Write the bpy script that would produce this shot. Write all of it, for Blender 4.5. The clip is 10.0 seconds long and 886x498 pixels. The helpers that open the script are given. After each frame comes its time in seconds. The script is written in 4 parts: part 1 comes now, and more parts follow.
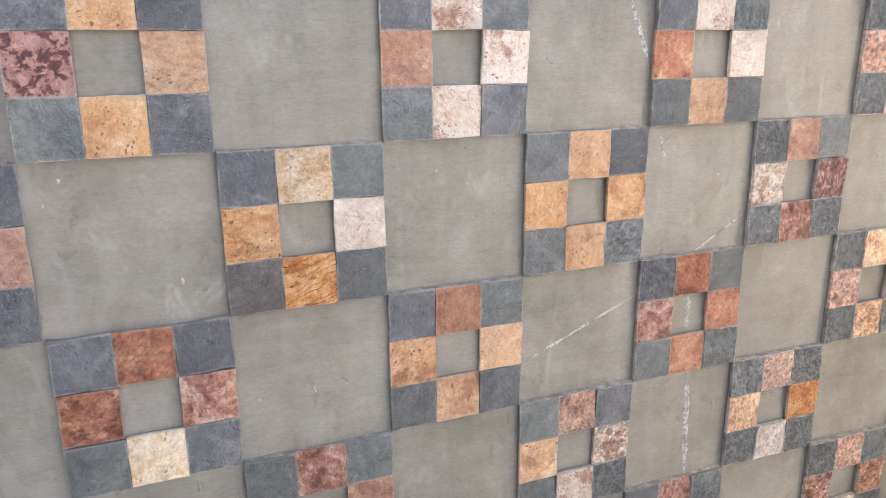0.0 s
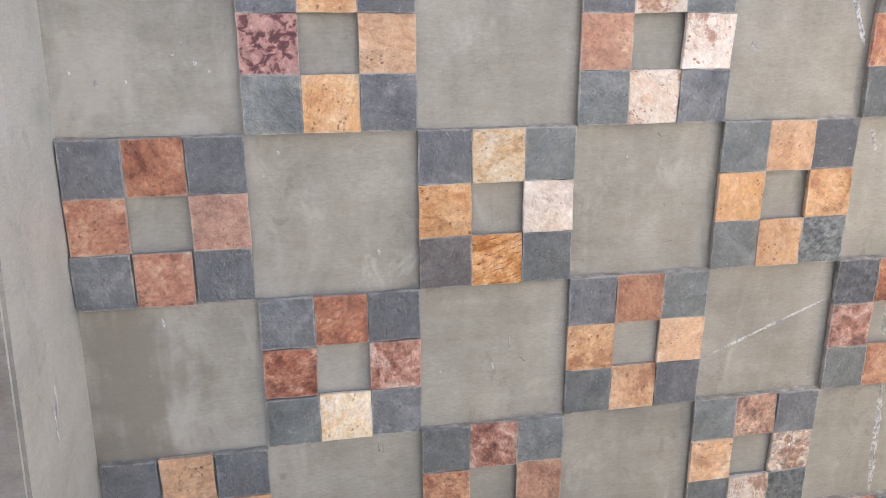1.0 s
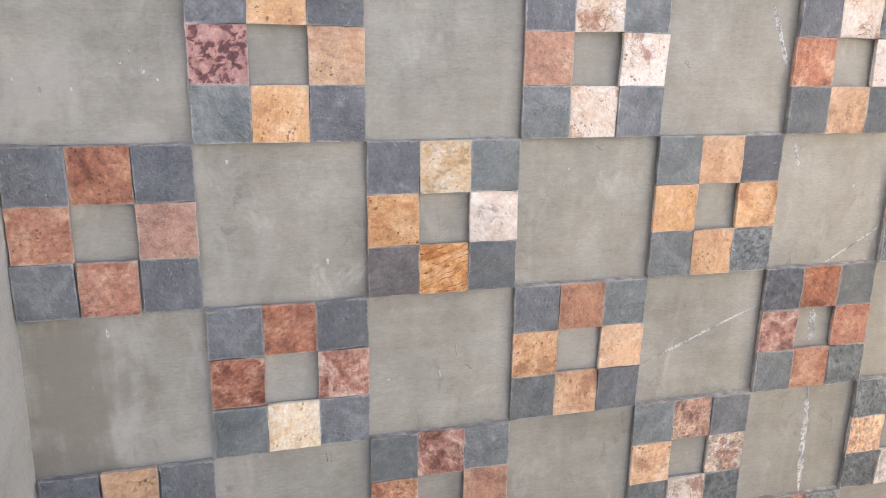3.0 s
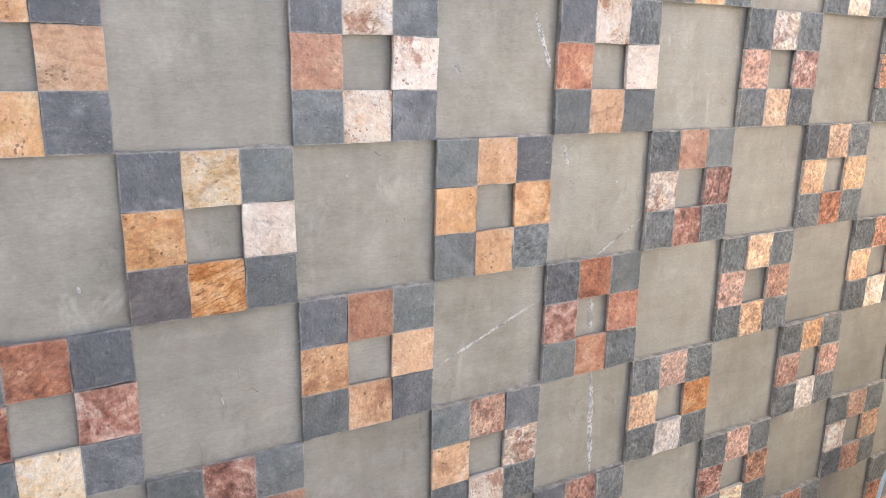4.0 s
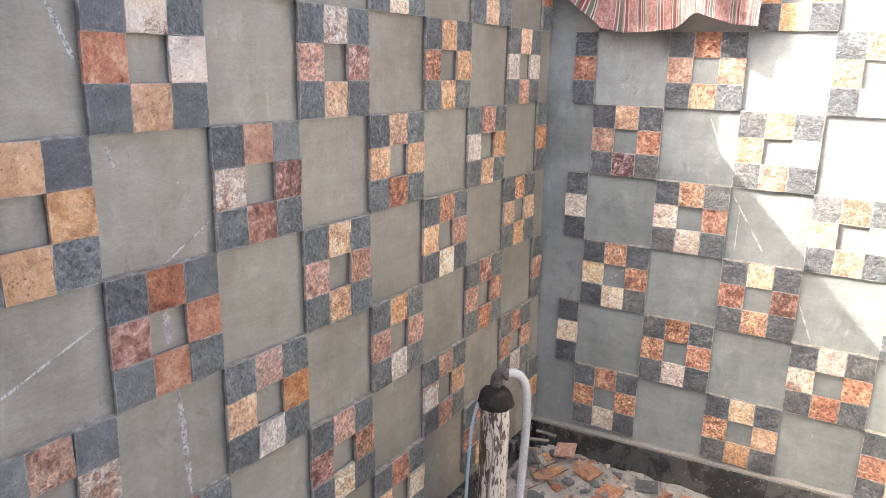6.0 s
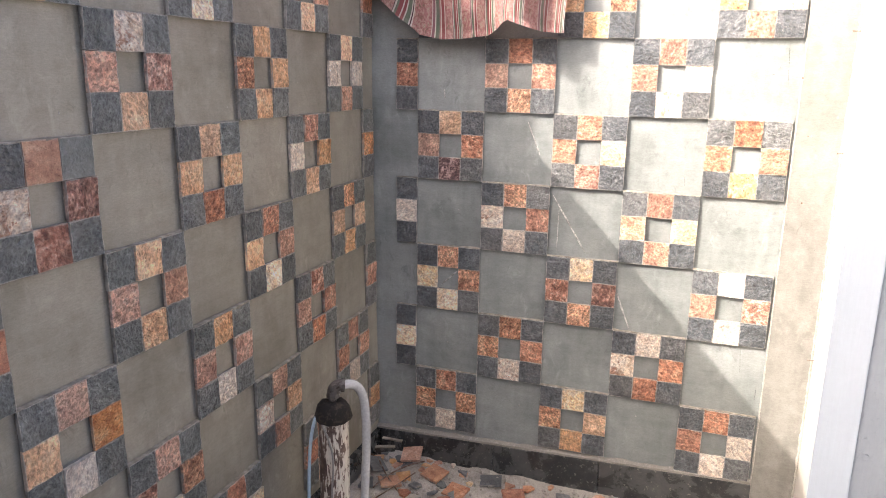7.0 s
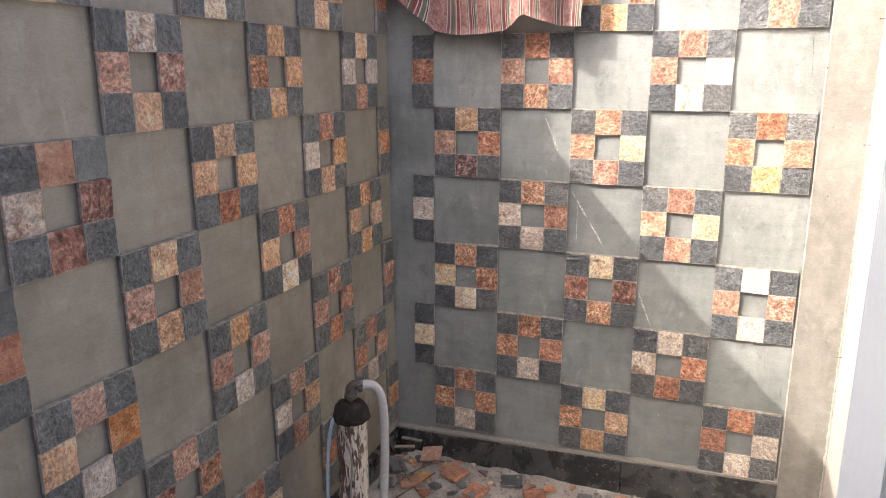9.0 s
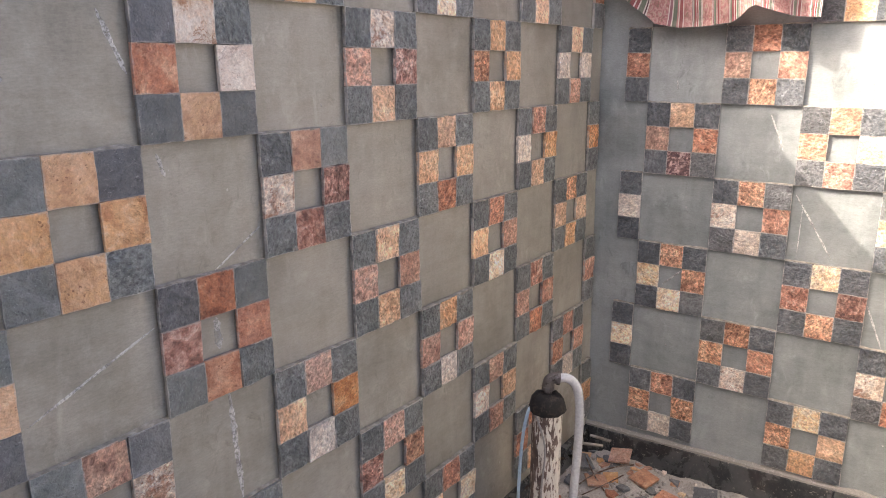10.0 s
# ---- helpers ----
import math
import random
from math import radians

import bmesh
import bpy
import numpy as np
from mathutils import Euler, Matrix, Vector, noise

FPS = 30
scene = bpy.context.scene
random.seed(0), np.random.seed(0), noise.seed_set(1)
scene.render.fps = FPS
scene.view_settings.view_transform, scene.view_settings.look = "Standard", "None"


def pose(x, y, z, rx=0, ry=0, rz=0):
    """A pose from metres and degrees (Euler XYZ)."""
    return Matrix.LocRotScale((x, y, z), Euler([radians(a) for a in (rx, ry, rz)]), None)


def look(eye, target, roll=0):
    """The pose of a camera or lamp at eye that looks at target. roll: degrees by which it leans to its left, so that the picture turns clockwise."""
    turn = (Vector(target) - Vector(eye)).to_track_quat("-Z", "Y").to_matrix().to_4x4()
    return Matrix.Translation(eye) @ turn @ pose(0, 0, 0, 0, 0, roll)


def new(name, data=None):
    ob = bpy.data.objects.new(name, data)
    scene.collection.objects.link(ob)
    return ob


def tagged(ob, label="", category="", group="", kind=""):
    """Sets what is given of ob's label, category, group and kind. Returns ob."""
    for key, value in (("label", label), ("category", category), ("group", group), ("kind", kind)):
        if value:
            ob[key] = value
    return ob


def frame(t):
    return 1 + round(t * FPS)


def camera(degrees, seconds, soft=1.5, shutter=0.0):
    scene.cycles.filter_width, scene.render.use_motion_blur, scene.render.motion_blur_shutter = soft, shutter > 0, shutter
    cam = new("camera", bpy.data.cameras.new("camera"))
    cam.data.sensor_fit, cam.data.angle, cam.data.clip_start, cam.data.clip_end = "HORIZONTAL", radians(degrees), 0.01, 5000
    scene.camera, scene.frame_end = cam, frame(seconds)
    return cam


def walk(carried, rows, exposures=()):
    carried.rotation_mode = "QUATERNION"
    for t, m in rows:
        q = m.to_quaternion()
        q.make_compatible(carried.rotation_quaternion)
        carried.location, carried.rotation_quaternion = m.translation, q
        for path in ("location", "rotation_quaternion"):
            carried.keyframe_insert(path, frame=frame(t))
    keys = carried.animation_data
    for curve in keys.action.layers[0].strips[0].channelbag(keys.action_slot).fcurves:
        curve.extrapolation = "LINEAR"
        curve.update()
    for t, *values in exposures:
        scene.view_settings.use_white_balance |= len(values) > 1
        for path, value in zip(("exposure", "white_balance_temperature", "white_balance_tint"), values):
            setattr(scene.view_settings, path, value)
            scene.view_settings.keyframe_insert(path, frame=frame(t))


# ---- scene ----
cam = camera(62.7, 10.0, soft=0.95)
PATH = [
    (0, (0.498, -1.296, 1.852), (1.214, 0.492, 1.314), -0.5),
    (0.5, (0.441, -1.286, 1.851), (0.964, 0.565, 1.306), -0.4),
    (1, (0.402, -1.289, 1.843), (0.757, 0.597, 1.279), -0.3),
    (1.5, (0.38, -1.299, 1.829), (0.617, 0.552, 1.111), 0.3),
    (1.7, (0.362, -1.312, 1.817), (0.586, 0.492, 0.983), 1.6),
    (2, (0.368, -1.317, 1.795), (0.616, 0.459, 0.911), 1.3),
    (2.2, (0.377, -1.331, 1.8), (0.657, 0.489, 1.02), 1.0),
    (3.5, (0.414, -1.304, 1.843), (1.135, 0.498, 1.362), 0.9),
    (4, (0.472, -1.291, 1.833), (1.442, 0.386, 1.336), 1.0),
    (4.5, (0.521, -1.281, 1.842), (1.689, 0.257, 1.322), 1.1),
    (5, (0.551, -1.299, 1.832), (1.94, 0.051, 1.336), 1.4),
    (5.5, (0.592, -1.329, 1.833), (2.123, -0.138, 1.342), 1.3),
    (6, (0.632, -1.339, 1.832), (2.292, -0.338, 1.34), 1.3),
    (6.2, (0.648, -1.349, 1.84), (2.358, -0.439, 1.344), 1.5),
    (7.3, (0.705, -1.427, 1.843), (2.564, -0.854, 1.378), 0.5),
    (7.5, (0.714, -1.444, 1.848), (2.584, -0.909, 1.383), 0.4),
    (8, (0.734, -1.464, 1.852), (2.626, -1.021, 1.381), 0.5),
    (8.5, (0.737, -1.459, 1.844), (2.617, -0.958, 1.38), 0.1),
    (9, (0.722, -1.402, 1.835), (2.538, -0.714, 1.357), -0.1),
    (9.5, (0.693, -1.369, 1.833), (2.401, -0.45, 1.344), -0.1),
    (10, (0.66, -1.338, 1.839), (2.239, -0.214, 1.344), -0.1),
]
walk(cam, [(t, look(eye, target, roll)) for t, eye, target, roll in PATH],
     exposures=[(0.0, 3.43, 7200, 11), (1.0, 3.48, 7300, 11), (2.0, 3.72, 7300, 11), (3.5, 3.5, 7200, 11), (4.5, 3.52, 7000, 10), (5.5, 3.37, 6650, 9), (6.0, 3.05, 6600, 11), (7.5, 2.16, 6680, 14), (8.2, 2.04, 6700, 14), (9.0, 2.13, 6780, 15), (10.0, 2.68, 6850, 15)])

# ---- exposure, sky and sun ----
sky = bpy.data.worlds.new("sky")
scene.world = sky
sky.use_nodes = True
sky_nodes = sky.node_tree.nodes
sky_tex = sky_nodes.new("ShaderNodeTexSky")
sky_tex.sky_type, sky_tex.sun_disc = "NISHITA", False
sky_tex.sun_elevation, sky_tex.sun_rotation = radians(37), radians(-45)
sky_tex.air_density, sky_tex.dust_density, sky_tex.ozone_density = 0.4, 6.0, 0.6
sky_nodes["Background"].inputs[1].default_value = 0.145
sky.node_tree.links.new(sky_tex.outputs[0], sky_nodes["Background"].inputs[0])

sun = new("sun", bpy.data.lights.new("sun", "SUN"))
sun.data.energy, sun.data.angle, sun.data.color = 1.36, radians(0.6), (1.0, 0.93, 0.84)
sun.matrix_world = look((-6, 6, 7.5), (-6 + 1.0, 6 - 1.0, 7.5 - 1.05))

# ---- materials ----


class Nodes:
    """A small builder for node materials."""

    def __init__(self, name):
        self.mat = bpy.data.materials.new(name)
        self.mat.use_nodes = True
        self.tree = self.mat.node_tree
        self.shader = self.tree.nodes["Principled BSDF"]

    def add(self, kind, **values):
        node = self.tree.nodes.new("ShaderNode" + kind)
        for key, value in values.items():
            if key == "op":
                node.operation = value
            elif key == "blend":
                node.blend_type = value
            elif key == "feature":
                node.feature = value
            else:
                self.put(node.inputs[key.replace("_", " ")], value)
        return node

    def put(self, socket, value):
        if isinstance(value, bpy.types.NodeSocket):
            self.tree.links.new(value, socket)
        else:
            socket.default_value = value

    def noise(self, where, scale, detail=4.0, rough=0.55, warp=0.0):
        return self.add("TexNoise", Vector=where, Scale=scale, Detail=detail, Roughness=rough, Distortion=warp).outputs["Fac"]

    def ramp(self, fac, stops, hold=False):
        node = self.add("ValToRGB", Fac=fac)
        ramp = node.color_ramp
        ramp.interpolation = "CONSTANT" if hold else "LINEAR"
        while len(ramp.elements) < len(stops):
            ramp.elements.new(0.5)
        for element, (place, colour) in zip(ramp.elements, stops):
            element.position = place
            element.color = (*colour, 1) if len(colour) == 3 else colour
        return node.outputs["Color"]

    def grey(self, fac, low, high, dark=0.0, light=1.0):
        return self.add("MapRange", Value=fac, From_Min=low, From_Max=high, To_Min=dark, To_Max=light).outputs[0]

    def math(self, op, a, b=0.5):
        node = self.add("Math", op=op)
        self.put(node.inputs[0], a), self.put(node.inputs[1], b)
        return node.outputs[0]

    def mix(self, fac, a, b, blend="MIX"):
        node = self.add("MixRGB", blend=blend)
        self.put(node.inputs[0], fac), self.put(node.inputs[1], a), self.put(node.inputs[2], b)
        return node.outputs[0]

    def stretch(self, where, scale, turn=(0, 0, 0), shift=(0, 0, 0)):
        return self.add("Mapping", Vector=where, Scale=scale, Rotation=turn, Location=shift).outputs[0]

    def place(self):
        return self.add("TexCoord").outputs["Object"]

    def done(self, colour, rough, bump=None, strength=0.4, depth=0.003, metal=0.0, gloss=0.5):
        self.put(self.shader.inputs["Base Color"], colour)
        self.put(self.shader.inputs["Roughness"], rough)
        self.put(self.shader.inputs["Metallic"], metal)
        self.put(self.shader.inputs["Specular IOR Level"], gloss)
        if bump is not None:
            node = self.add("Bump", Strength=strength, Distance=depth, Height=bump)
            self.put(self.shader.inputs["Normal"], node.outputs[0])
        return self.mat


def c3(r, g, b):
    return (r, g, b, 1)


def stone(name, stops, tint, tinted=0.5, pits=0.6, pit_colour=(0.1, 0.05, 0.03), rough=0.62, relief=0.005, speckle=0.5, veins=0.0, strata=0.0, patch=0.0, grain_size=17.0, dusty=0.65, flecks=0.0, coarse=False):
    """Split-faced natural stone: broad clouds of colour, a second tint, pits, veins or strata and a riven face, different on every tile."""
    n = Nodes(name)
    info = n.add("ObjectInfo").outputs["Random"]
    other = n.math("FRACT", n.math("MULTIPLY", info, 7.3))
    off = n.add("CombineXYZ", X=n.math("MULTIPLY", info, 31.0), Y=n.math("MULTIPLY", info, 13.0), Z=n.math("MULTIPLY", info, 57.0)).outputs[0]
    shifted = n.add("VectorMath", op="ADD")
    n.put(shifted.inputs[0], n.place()), n.put(shifted.inputs[1], off)
    turn = n.add("CombineXYZ", Y=n.grey(other, 0, 1, -0.5, 0.5) if strata else n.math("MULTIPLY", info, 40.0)).outputs[0]
    where = n.stretch(shifted.outputs[0], (1, 1, 1), turn)
    broad = n.noise(where, grain_size, 4, 0.55, 0.9)
    cloud = n.noise(n.stretch(where, (1, 1, 1.5)), 62, 6, 0.66, 0.6)
    fac = n.math("ADD", n.math("MULTIPLY", broad, 0.66), n.math("MULTIPLY", cloud, 0.36))
    fac = n.math("ADD", fac, n.grey(info, 0, 1, -0.045, 0.045))
    colour = n.ramp(fac, [(0.51 + (place - 0.53) * 0.62, tone) for place, tone in stops])
    # a second tint in soft clouds
    hue_at = n.noise(n.stretch(where, (1, 1, 1.3), (0, 1.1, 0), (3, 5, 7)), 21, 5, 0.6, 1.2)
    colour = n.mix(n.grey(hue_at, 0.47, 0.63, 0, tinted), colour, c3(*tint))
    if patch:
        split = n.noise(n.stretch(where, (1, 1, 1), (0, 0.4, 0), (9, 2, 4)), 13.0, 8, 0.68, 0.5)
        rusty = n.math("MULTIPLY", n.grey(split, 0.54, 0.6, 0, patch), n.grey(cloud, 0.34, 0.5, 0.35, 1.0))
        colour = n.mix(rusty, colour, c3(*pit_colour))
    # riven face: light and shade on its small scales, put into the colour
    scales = n.noise(n.stretch(where, (1, 1, 1.3)), 105, 5, 0.66, 0.4)
    colour = n.mix(speckle + 0.2 * coarse, colour, n.ramp(scales, [(0.36, (0.52, 0.5, 0.49)), (0.47, (0.92, 0.92, 0.92)), (0.56, (1.06, 1.06, 1.05)), (0.66, (1.5, 1.48, 1.42))]), "MULTIPLY")
    grain = n.noise(where, 320, 3, 0.7)
    colour = n.mix(0.25, colour, n.ramp(grain, [(0.34, (0.7, 0.69, 0.68)), (0.66, (1.25, 1.25, 1.24))]), "MULTIPLY")
    # pits in clusters
    bent = n.add("VectorMath", op="MULTIPLY_ADD")
    n.put(bent.inputs[0], n.add("TexNoise", Vector=where, Scale=70.0, Detail=3.0).outputs["Color"]), n.put(bent.inputs[1], (0.012, 0.012, 0.012)), n.put(bent.inputs[2], where)
    cells = n.add("TexVoronoi", Vector=n.stretch(bent.outputs[0], (1, 1, 1.5)), Scale=115.0)
    chance = n.add("SeparateXYZ", Vector=cells.outputs["Color"]).outputs[0]
    cluster = n.grey(n.noise(where, 26, 3), 0.46, 0.6, 0.25, 1.0)
    size = n.math("MULTIPLY", n.grey(chance, 0.5, 1.0, 0.0, 0.56), cluster)
    pit = n.grey(n.math("SUBTRACT", cells.outputs["Distance"], size), -0.09, 0.0, 1.0, 0.0)
    colour = n.mix(n.math("MULTIPLY", pit, pits), colour, c3(*pit_colour))
    if flecks:
        shred = n.noise(n.stretch(where, (1, 1, 2.2), (0, 0.9, 0), (4, 6, 1)), 130, 4, 0.65, 0.6)
        colour = n.mix(n.math("MULTIPLY", n.grey(shred, 0.6, 0.67), n.math("MULTIPLY", cluster, flecks)), colour, c3(0.36, 0.375, 0.37))
    riven = n.math("ADD", n.noise(where, 42, 6, 0.66, 0.5), n.math("MULTIPLY", scales, 0.9 if coarse else 0.45))
    riven = n.math("ADD", riven, n.math("SUBTRACT", n.math("MULTIPLY", grain, 0.14), n.math("MULTIPLY", pit, 0.3)))
    if veins:
        crack = n.math("ABSOLUTE", n.math("SUBTRACT", n.noise(n.stretch(where, (1, 1, 1.6)), 17, 7, 0.62, 1.8), 0.5))
        patchy = n.grey(n.noise(where, 14, 3), 0.46, 0.58)
        line = n.math("MULTIPLY", n.grey(crack, 0.003, 0.016, 1.0, 0.0), patchy)
        colour = n.mix(n.math("MULTIPLY", line, veins), colour, c3(*pit_colour))
        riven = n.math("SUBTRACT", riven, n.math("MULTIPLY", line, 0.16))
    if strata:
        level = n.add("SeparateXYZ", Vector=where).outputs[2]
        level = n.math("ADD", n.math("MULTIPLY", level, 72.0), n.math("MULTIPLY", n.noise(n.stretch(where, (1, 1, 2.4)), 13, 4, 0.55, 0.4), 4.2))
        bed = n.math("FRACT", level)
        colour = n.mix(n.math("MULTIPLY", n.grey(bed, 0.1, 0.24, 1.0, 0.0), n.grey(cloud, 0.42, 0.56, 0.1, strata)), colour, c3(*pit_colour))
        riven = n.math("ADD", riven, n.math("MULTIPLY", bed, 0.45 * strata))
    if coarse:
        # deep squiggling ridges of a hand-split face; hollows' shade and crests' light painted in
        lump = n.noise(n.stretch(where, (1, 1, 1.2)), 46, 5, 0.64, 0.35)
        chips = n.add("TexVoronoi", Vector=n.stretch(bent.outputs[0], (1, 1, 1.3), (0, 0.5, 0)), Scale=72.0).outputs["Distance"]
        relief_at = n.math("ADD", n.math("MULTIPLY", lump, 0.8), n.math("MULTIPLY", chips, 0.34))
        colour = n.mix(min(0.8, 0.2 + speckle * 0.8), colour, n.ramp(relief_at, [(0.37, (0.32, 0.27, 0.24)), (0.45, (0.84, 0.82, 0.8)), (0.55, (1.06, 1.06, 1.06)), (0.65, (1.7, 1.7, 1.66))]), "MULTIPLY")
        riven = n.math("ADD", riven, n.math("MULTIPLY", relief_at, 1.5))
    # cement dust caught along the chipped edges
    own = n.add("SeparateXYZ", Vector=n.place())
    reach = n.math("MAXIMUM", n.math("ABSOLUTE", own.outputs[0]), n.math("ABSOLUTE", own.outputs[2]))
    ragged = n.math("ADD", reach, n.math("MULTIPLY", n.math("SUBTRACT", n.noise(n.place(), 60, 5, 0.7), 0.5), 0.011))
    worn = n.grey(n.noise(where, 19, 2), 0.4, 0.55, 0.25, 1.0)
    colour = n.mix(n.math("MULTIPLY", n.grey(ragged, 0.0468, 0.049, 0, dusty * 1.25 if coarse else dusty * 0.8), worn), colour, c3(0.44, 0.415, 0.37))
    hue = n.add("HueSaturation", Color=colour, Value=n.grey(info, 0, 1, 1.08, 1.32) if coarse else n.grey(info, 0, 1, 1.04, 1.28), Saturation=n.grey(other, 0, 1, 0.86, 1.08) if coarse else n.grey(other, 0, 1, 0.96, 1.24))
    return n.done(hue.outputs[0], n.grey(cloud, 0.3, 0.7, rough - 0.1, rough + 0.12), riven, 1.0, relief * (1.9 if coarse else 1.5))


KINDS = {
    "coal": ("dark_slate", [(0.34, (0.079, 0.09, 0.1)), (0.48, (0.099, 0.112, 0.123)), (0.6, (0.12, 0.134, 0.144)), (0.78, (0.175, 0.188, 0.197))], (0.142, 0.14, 0.135), 0.3, 0.4, (0.055, 0.058, 0.062), 0.44, 0.008, 0.22, dict(flecks=0.6)),
    "slate": ("blue_grey_slate", [(0.34, (0.094, 0.1, 0.103)), (0.48, (0.116, 0.123, 0.126)), (0.6, (0.138, 0.146, 0.148)), (0.78, (0.2, 0.208, 0.208))], (0.155, 0.155, 0.148), 0.35, 0.35, (0.065, 0.068, 0.072), 0.5, 0.0055, 0.24, dict(flecks=0.6)),
    "green": ("green_slate", [(0.34, (0.105, 0.116, 0.112)), (0.48, (0.132, 0.146, 0.141)), (0.6, (0.158, 0.172, 0.166)), (0.78, (0.21, 0.224, 0.215))], (0.15, 0.15, 0.128), 0.3, 0.35, (0.07, 0.078, 0.075), 0.5, 0.0055, 0.26, dict(flecks=0.6)),
    "umber": ("brown_slate", [(0.34, (0.1, 0.092, 0.085)), (0.52, (0.13, 0.12, 0.112)), (0.7, (0.165, 0.153, 0.143))], (0.12, 0.12, 0.122), 0.4, 0.3, (0.07, 0.063, 0.057), 0.62, 0.0045, 0.4, dict(strata=0.3)),
    "L": ("layered_golden_stone", [(0.32, (0.4, 0.19, 0.1)), (0.45, (0.58, 0.33, 0.18)), (0.58, (0.68, 0.45, 0.28)), (0.75, (0.74, 0.58, 0.42))], (0.62, 0.36, 0.24), 0.5, 0.35, (0.19, 0.075, 0.035), 0.62, 0.006, 0.3, dict(strata=0.95)),
    "T": ("tan_stone", [(0.32, (0.46, 0.26, 0.15)), (0.45, (0.58, 0.36, 0.215)), (0.6, (0.65, 0.435, 0.275)), (0.75, (0.72, 0.56, 0.38))], (0.62, 0.39, 0.21), 0.6, 0.7, (0.22, 0.11, 0.065), 0.62, 0.005, 0.3, dict(veins=0.25)),
    "G": ("golden_stone", [(0.32, (0.42, 0.21, 0.11)), (0.45, (0.6, 0.355, 0.19)), (0.58, (0.67, 0.435, 0.25)), (0.75, (0.74, 0.57, 0.39))], (0.5, 0.27, 0.15), 0.65, 0.75, (0.2, 0.085, 0.045), 0.62, 0.0055, 0.35, dict(veins=0.45)),
    "O": ("copper_stone", [(0.32, (0.2, 0.07, 0.033)), (0.46, (0.4, 0.175, 0.09)), (0.6, (0.5, 0.258, 0.145)), (0.76, (0.64, 0.43, 0.27))], (0.52, 0.29, 0.15), 0.6, 0.7, (0.12, 0.045, 0.027), 0.6, 0.006, 0.75, dict(veins=0.4)),
    "R": ("rust_stone", [(0.32, (0.19, 0.08, 0.052)), (0.47, (0.35, 0.155, 0.1)), (0.6, (0.43, 0.205, 0.13)), (0.74, (0.56, 0.35, 0.235))], (0.46, 0.26, 0.18), 0.5, 0.55, (0.12, 0.05, 0.035), 0.62, 0.0055, 0.55, dict(veins=0.2)),
    "B": ("red_brown_veined_stone", [(0.34, (0.13, 0.058, 0.043)), (0.47, (0.26, 0.118, 0.085)), (0.57, (0.36, 0.18, 0.135)), (0.67, (0.5, 0.33, 0.26)), (0.8, (0.64, 0.5, 0.42))], (0.5, 0.31, 0.235), 0.55, 0.45, (0.09, 0.036, 0.028), 0.62, 0.006, 0.6, dict(veins=0.5, grain_size=22.0)),
    "M": ("mauve_stone", [(0.32, (0.27, 0.148, 0.108)), (0.47, (0.375, 0.215, 0.155)), (0.62, (0.435, 0.27, 0.193)), (0.76, (0.54, 0.375, 0.275))], (0.43, 0.285, 0.2), 0.5, 0.45, (0.2, 0.1, 0.08), 0.62, 0.005, 0.45, dict()),
    "P": ("pink_stone", [(0.32, (0.33, 0.155, 0.105)), (0.47, (0.44, 0.24, 0.165)), (0.62, (0.51, 0.3, 0.215)), (0.76, (0.61, 0.43, 0.325))], (0.53, 0.34, 0.24), 0.5, 0.6, (0.2, 0.085, 0.06), 0.62, 0.0055, 0.5, dict(veins=0.25)),
    "D": ("dark_plum_mottled_stone", [(0.42, (0.085, 0.042, 0.042)), (0.53, (0.14, 0.07, 0.068)), (0.57, (0.33, 0.2, 0.18)), (0.75, (0.44, 0.3, 0.26))], (0.12, 0.062, 0.06), 0.4, 0.3, (0.05, 0.02, 0.02), 0.6, 0.004, 0.25, dict(grain_size=42.0)),
    "W": ("cream_white_stone", [(0.3, (0.5, 0.41, 0.32)), (0.42, (0.6, 0.525, 0.44)), (0.58, (0.66, 0.59, 0.51)), (0.75, (0.73, 0.68, 0.6))], (0.58, 0.45, 0.36), 0.4, 0.5, (0.3, 0.2, 0.14), 0.6, 0.0055, 0.3, dict(veins=0.4)),
    "X": ("white_rust_patched_stone", [(0.3, (0.5, 0.38, 0.28)), (0.4, (0.64, 0.55, 0.45)), (0.6, (0.7, 0.635, 0.55)), (0.8, (0.76, 0.71, 0.64))], (0.6, 0.42, 0.29), 0.45, 0.75, (0.33, 0.15, 0.085), 0.6, 0.0055, 0.3, dict(veins=0.85, patch=0.8)),
    "Y": ("pale_yellow_stone", [(0.32, (0.54, 0.34, 0.17)), (0.42, (0.65, 0.49, 0.3)), (0.54, (0.7, 0.59, 0.43)), (0.75, (0.78, 0.7, 0.58))], (0.62, 0.42, 0.2), 0.6, 0.5, (0.3, 0.16, 0.08), 0.6, 0.0055, 0.3, dict(veins=0.35, patch=0.15)),
}
STONES = {kind: stone(*spec[:-1], **spec[-1]) for kind, spec in KINDS.items()}
# the same stones with a deeply split face
ROUGH = {kind: stone("split_" + spec[0], *spec[1:-1], **spec[-1], coarse=True) for kind, spec in KINDS.items()}


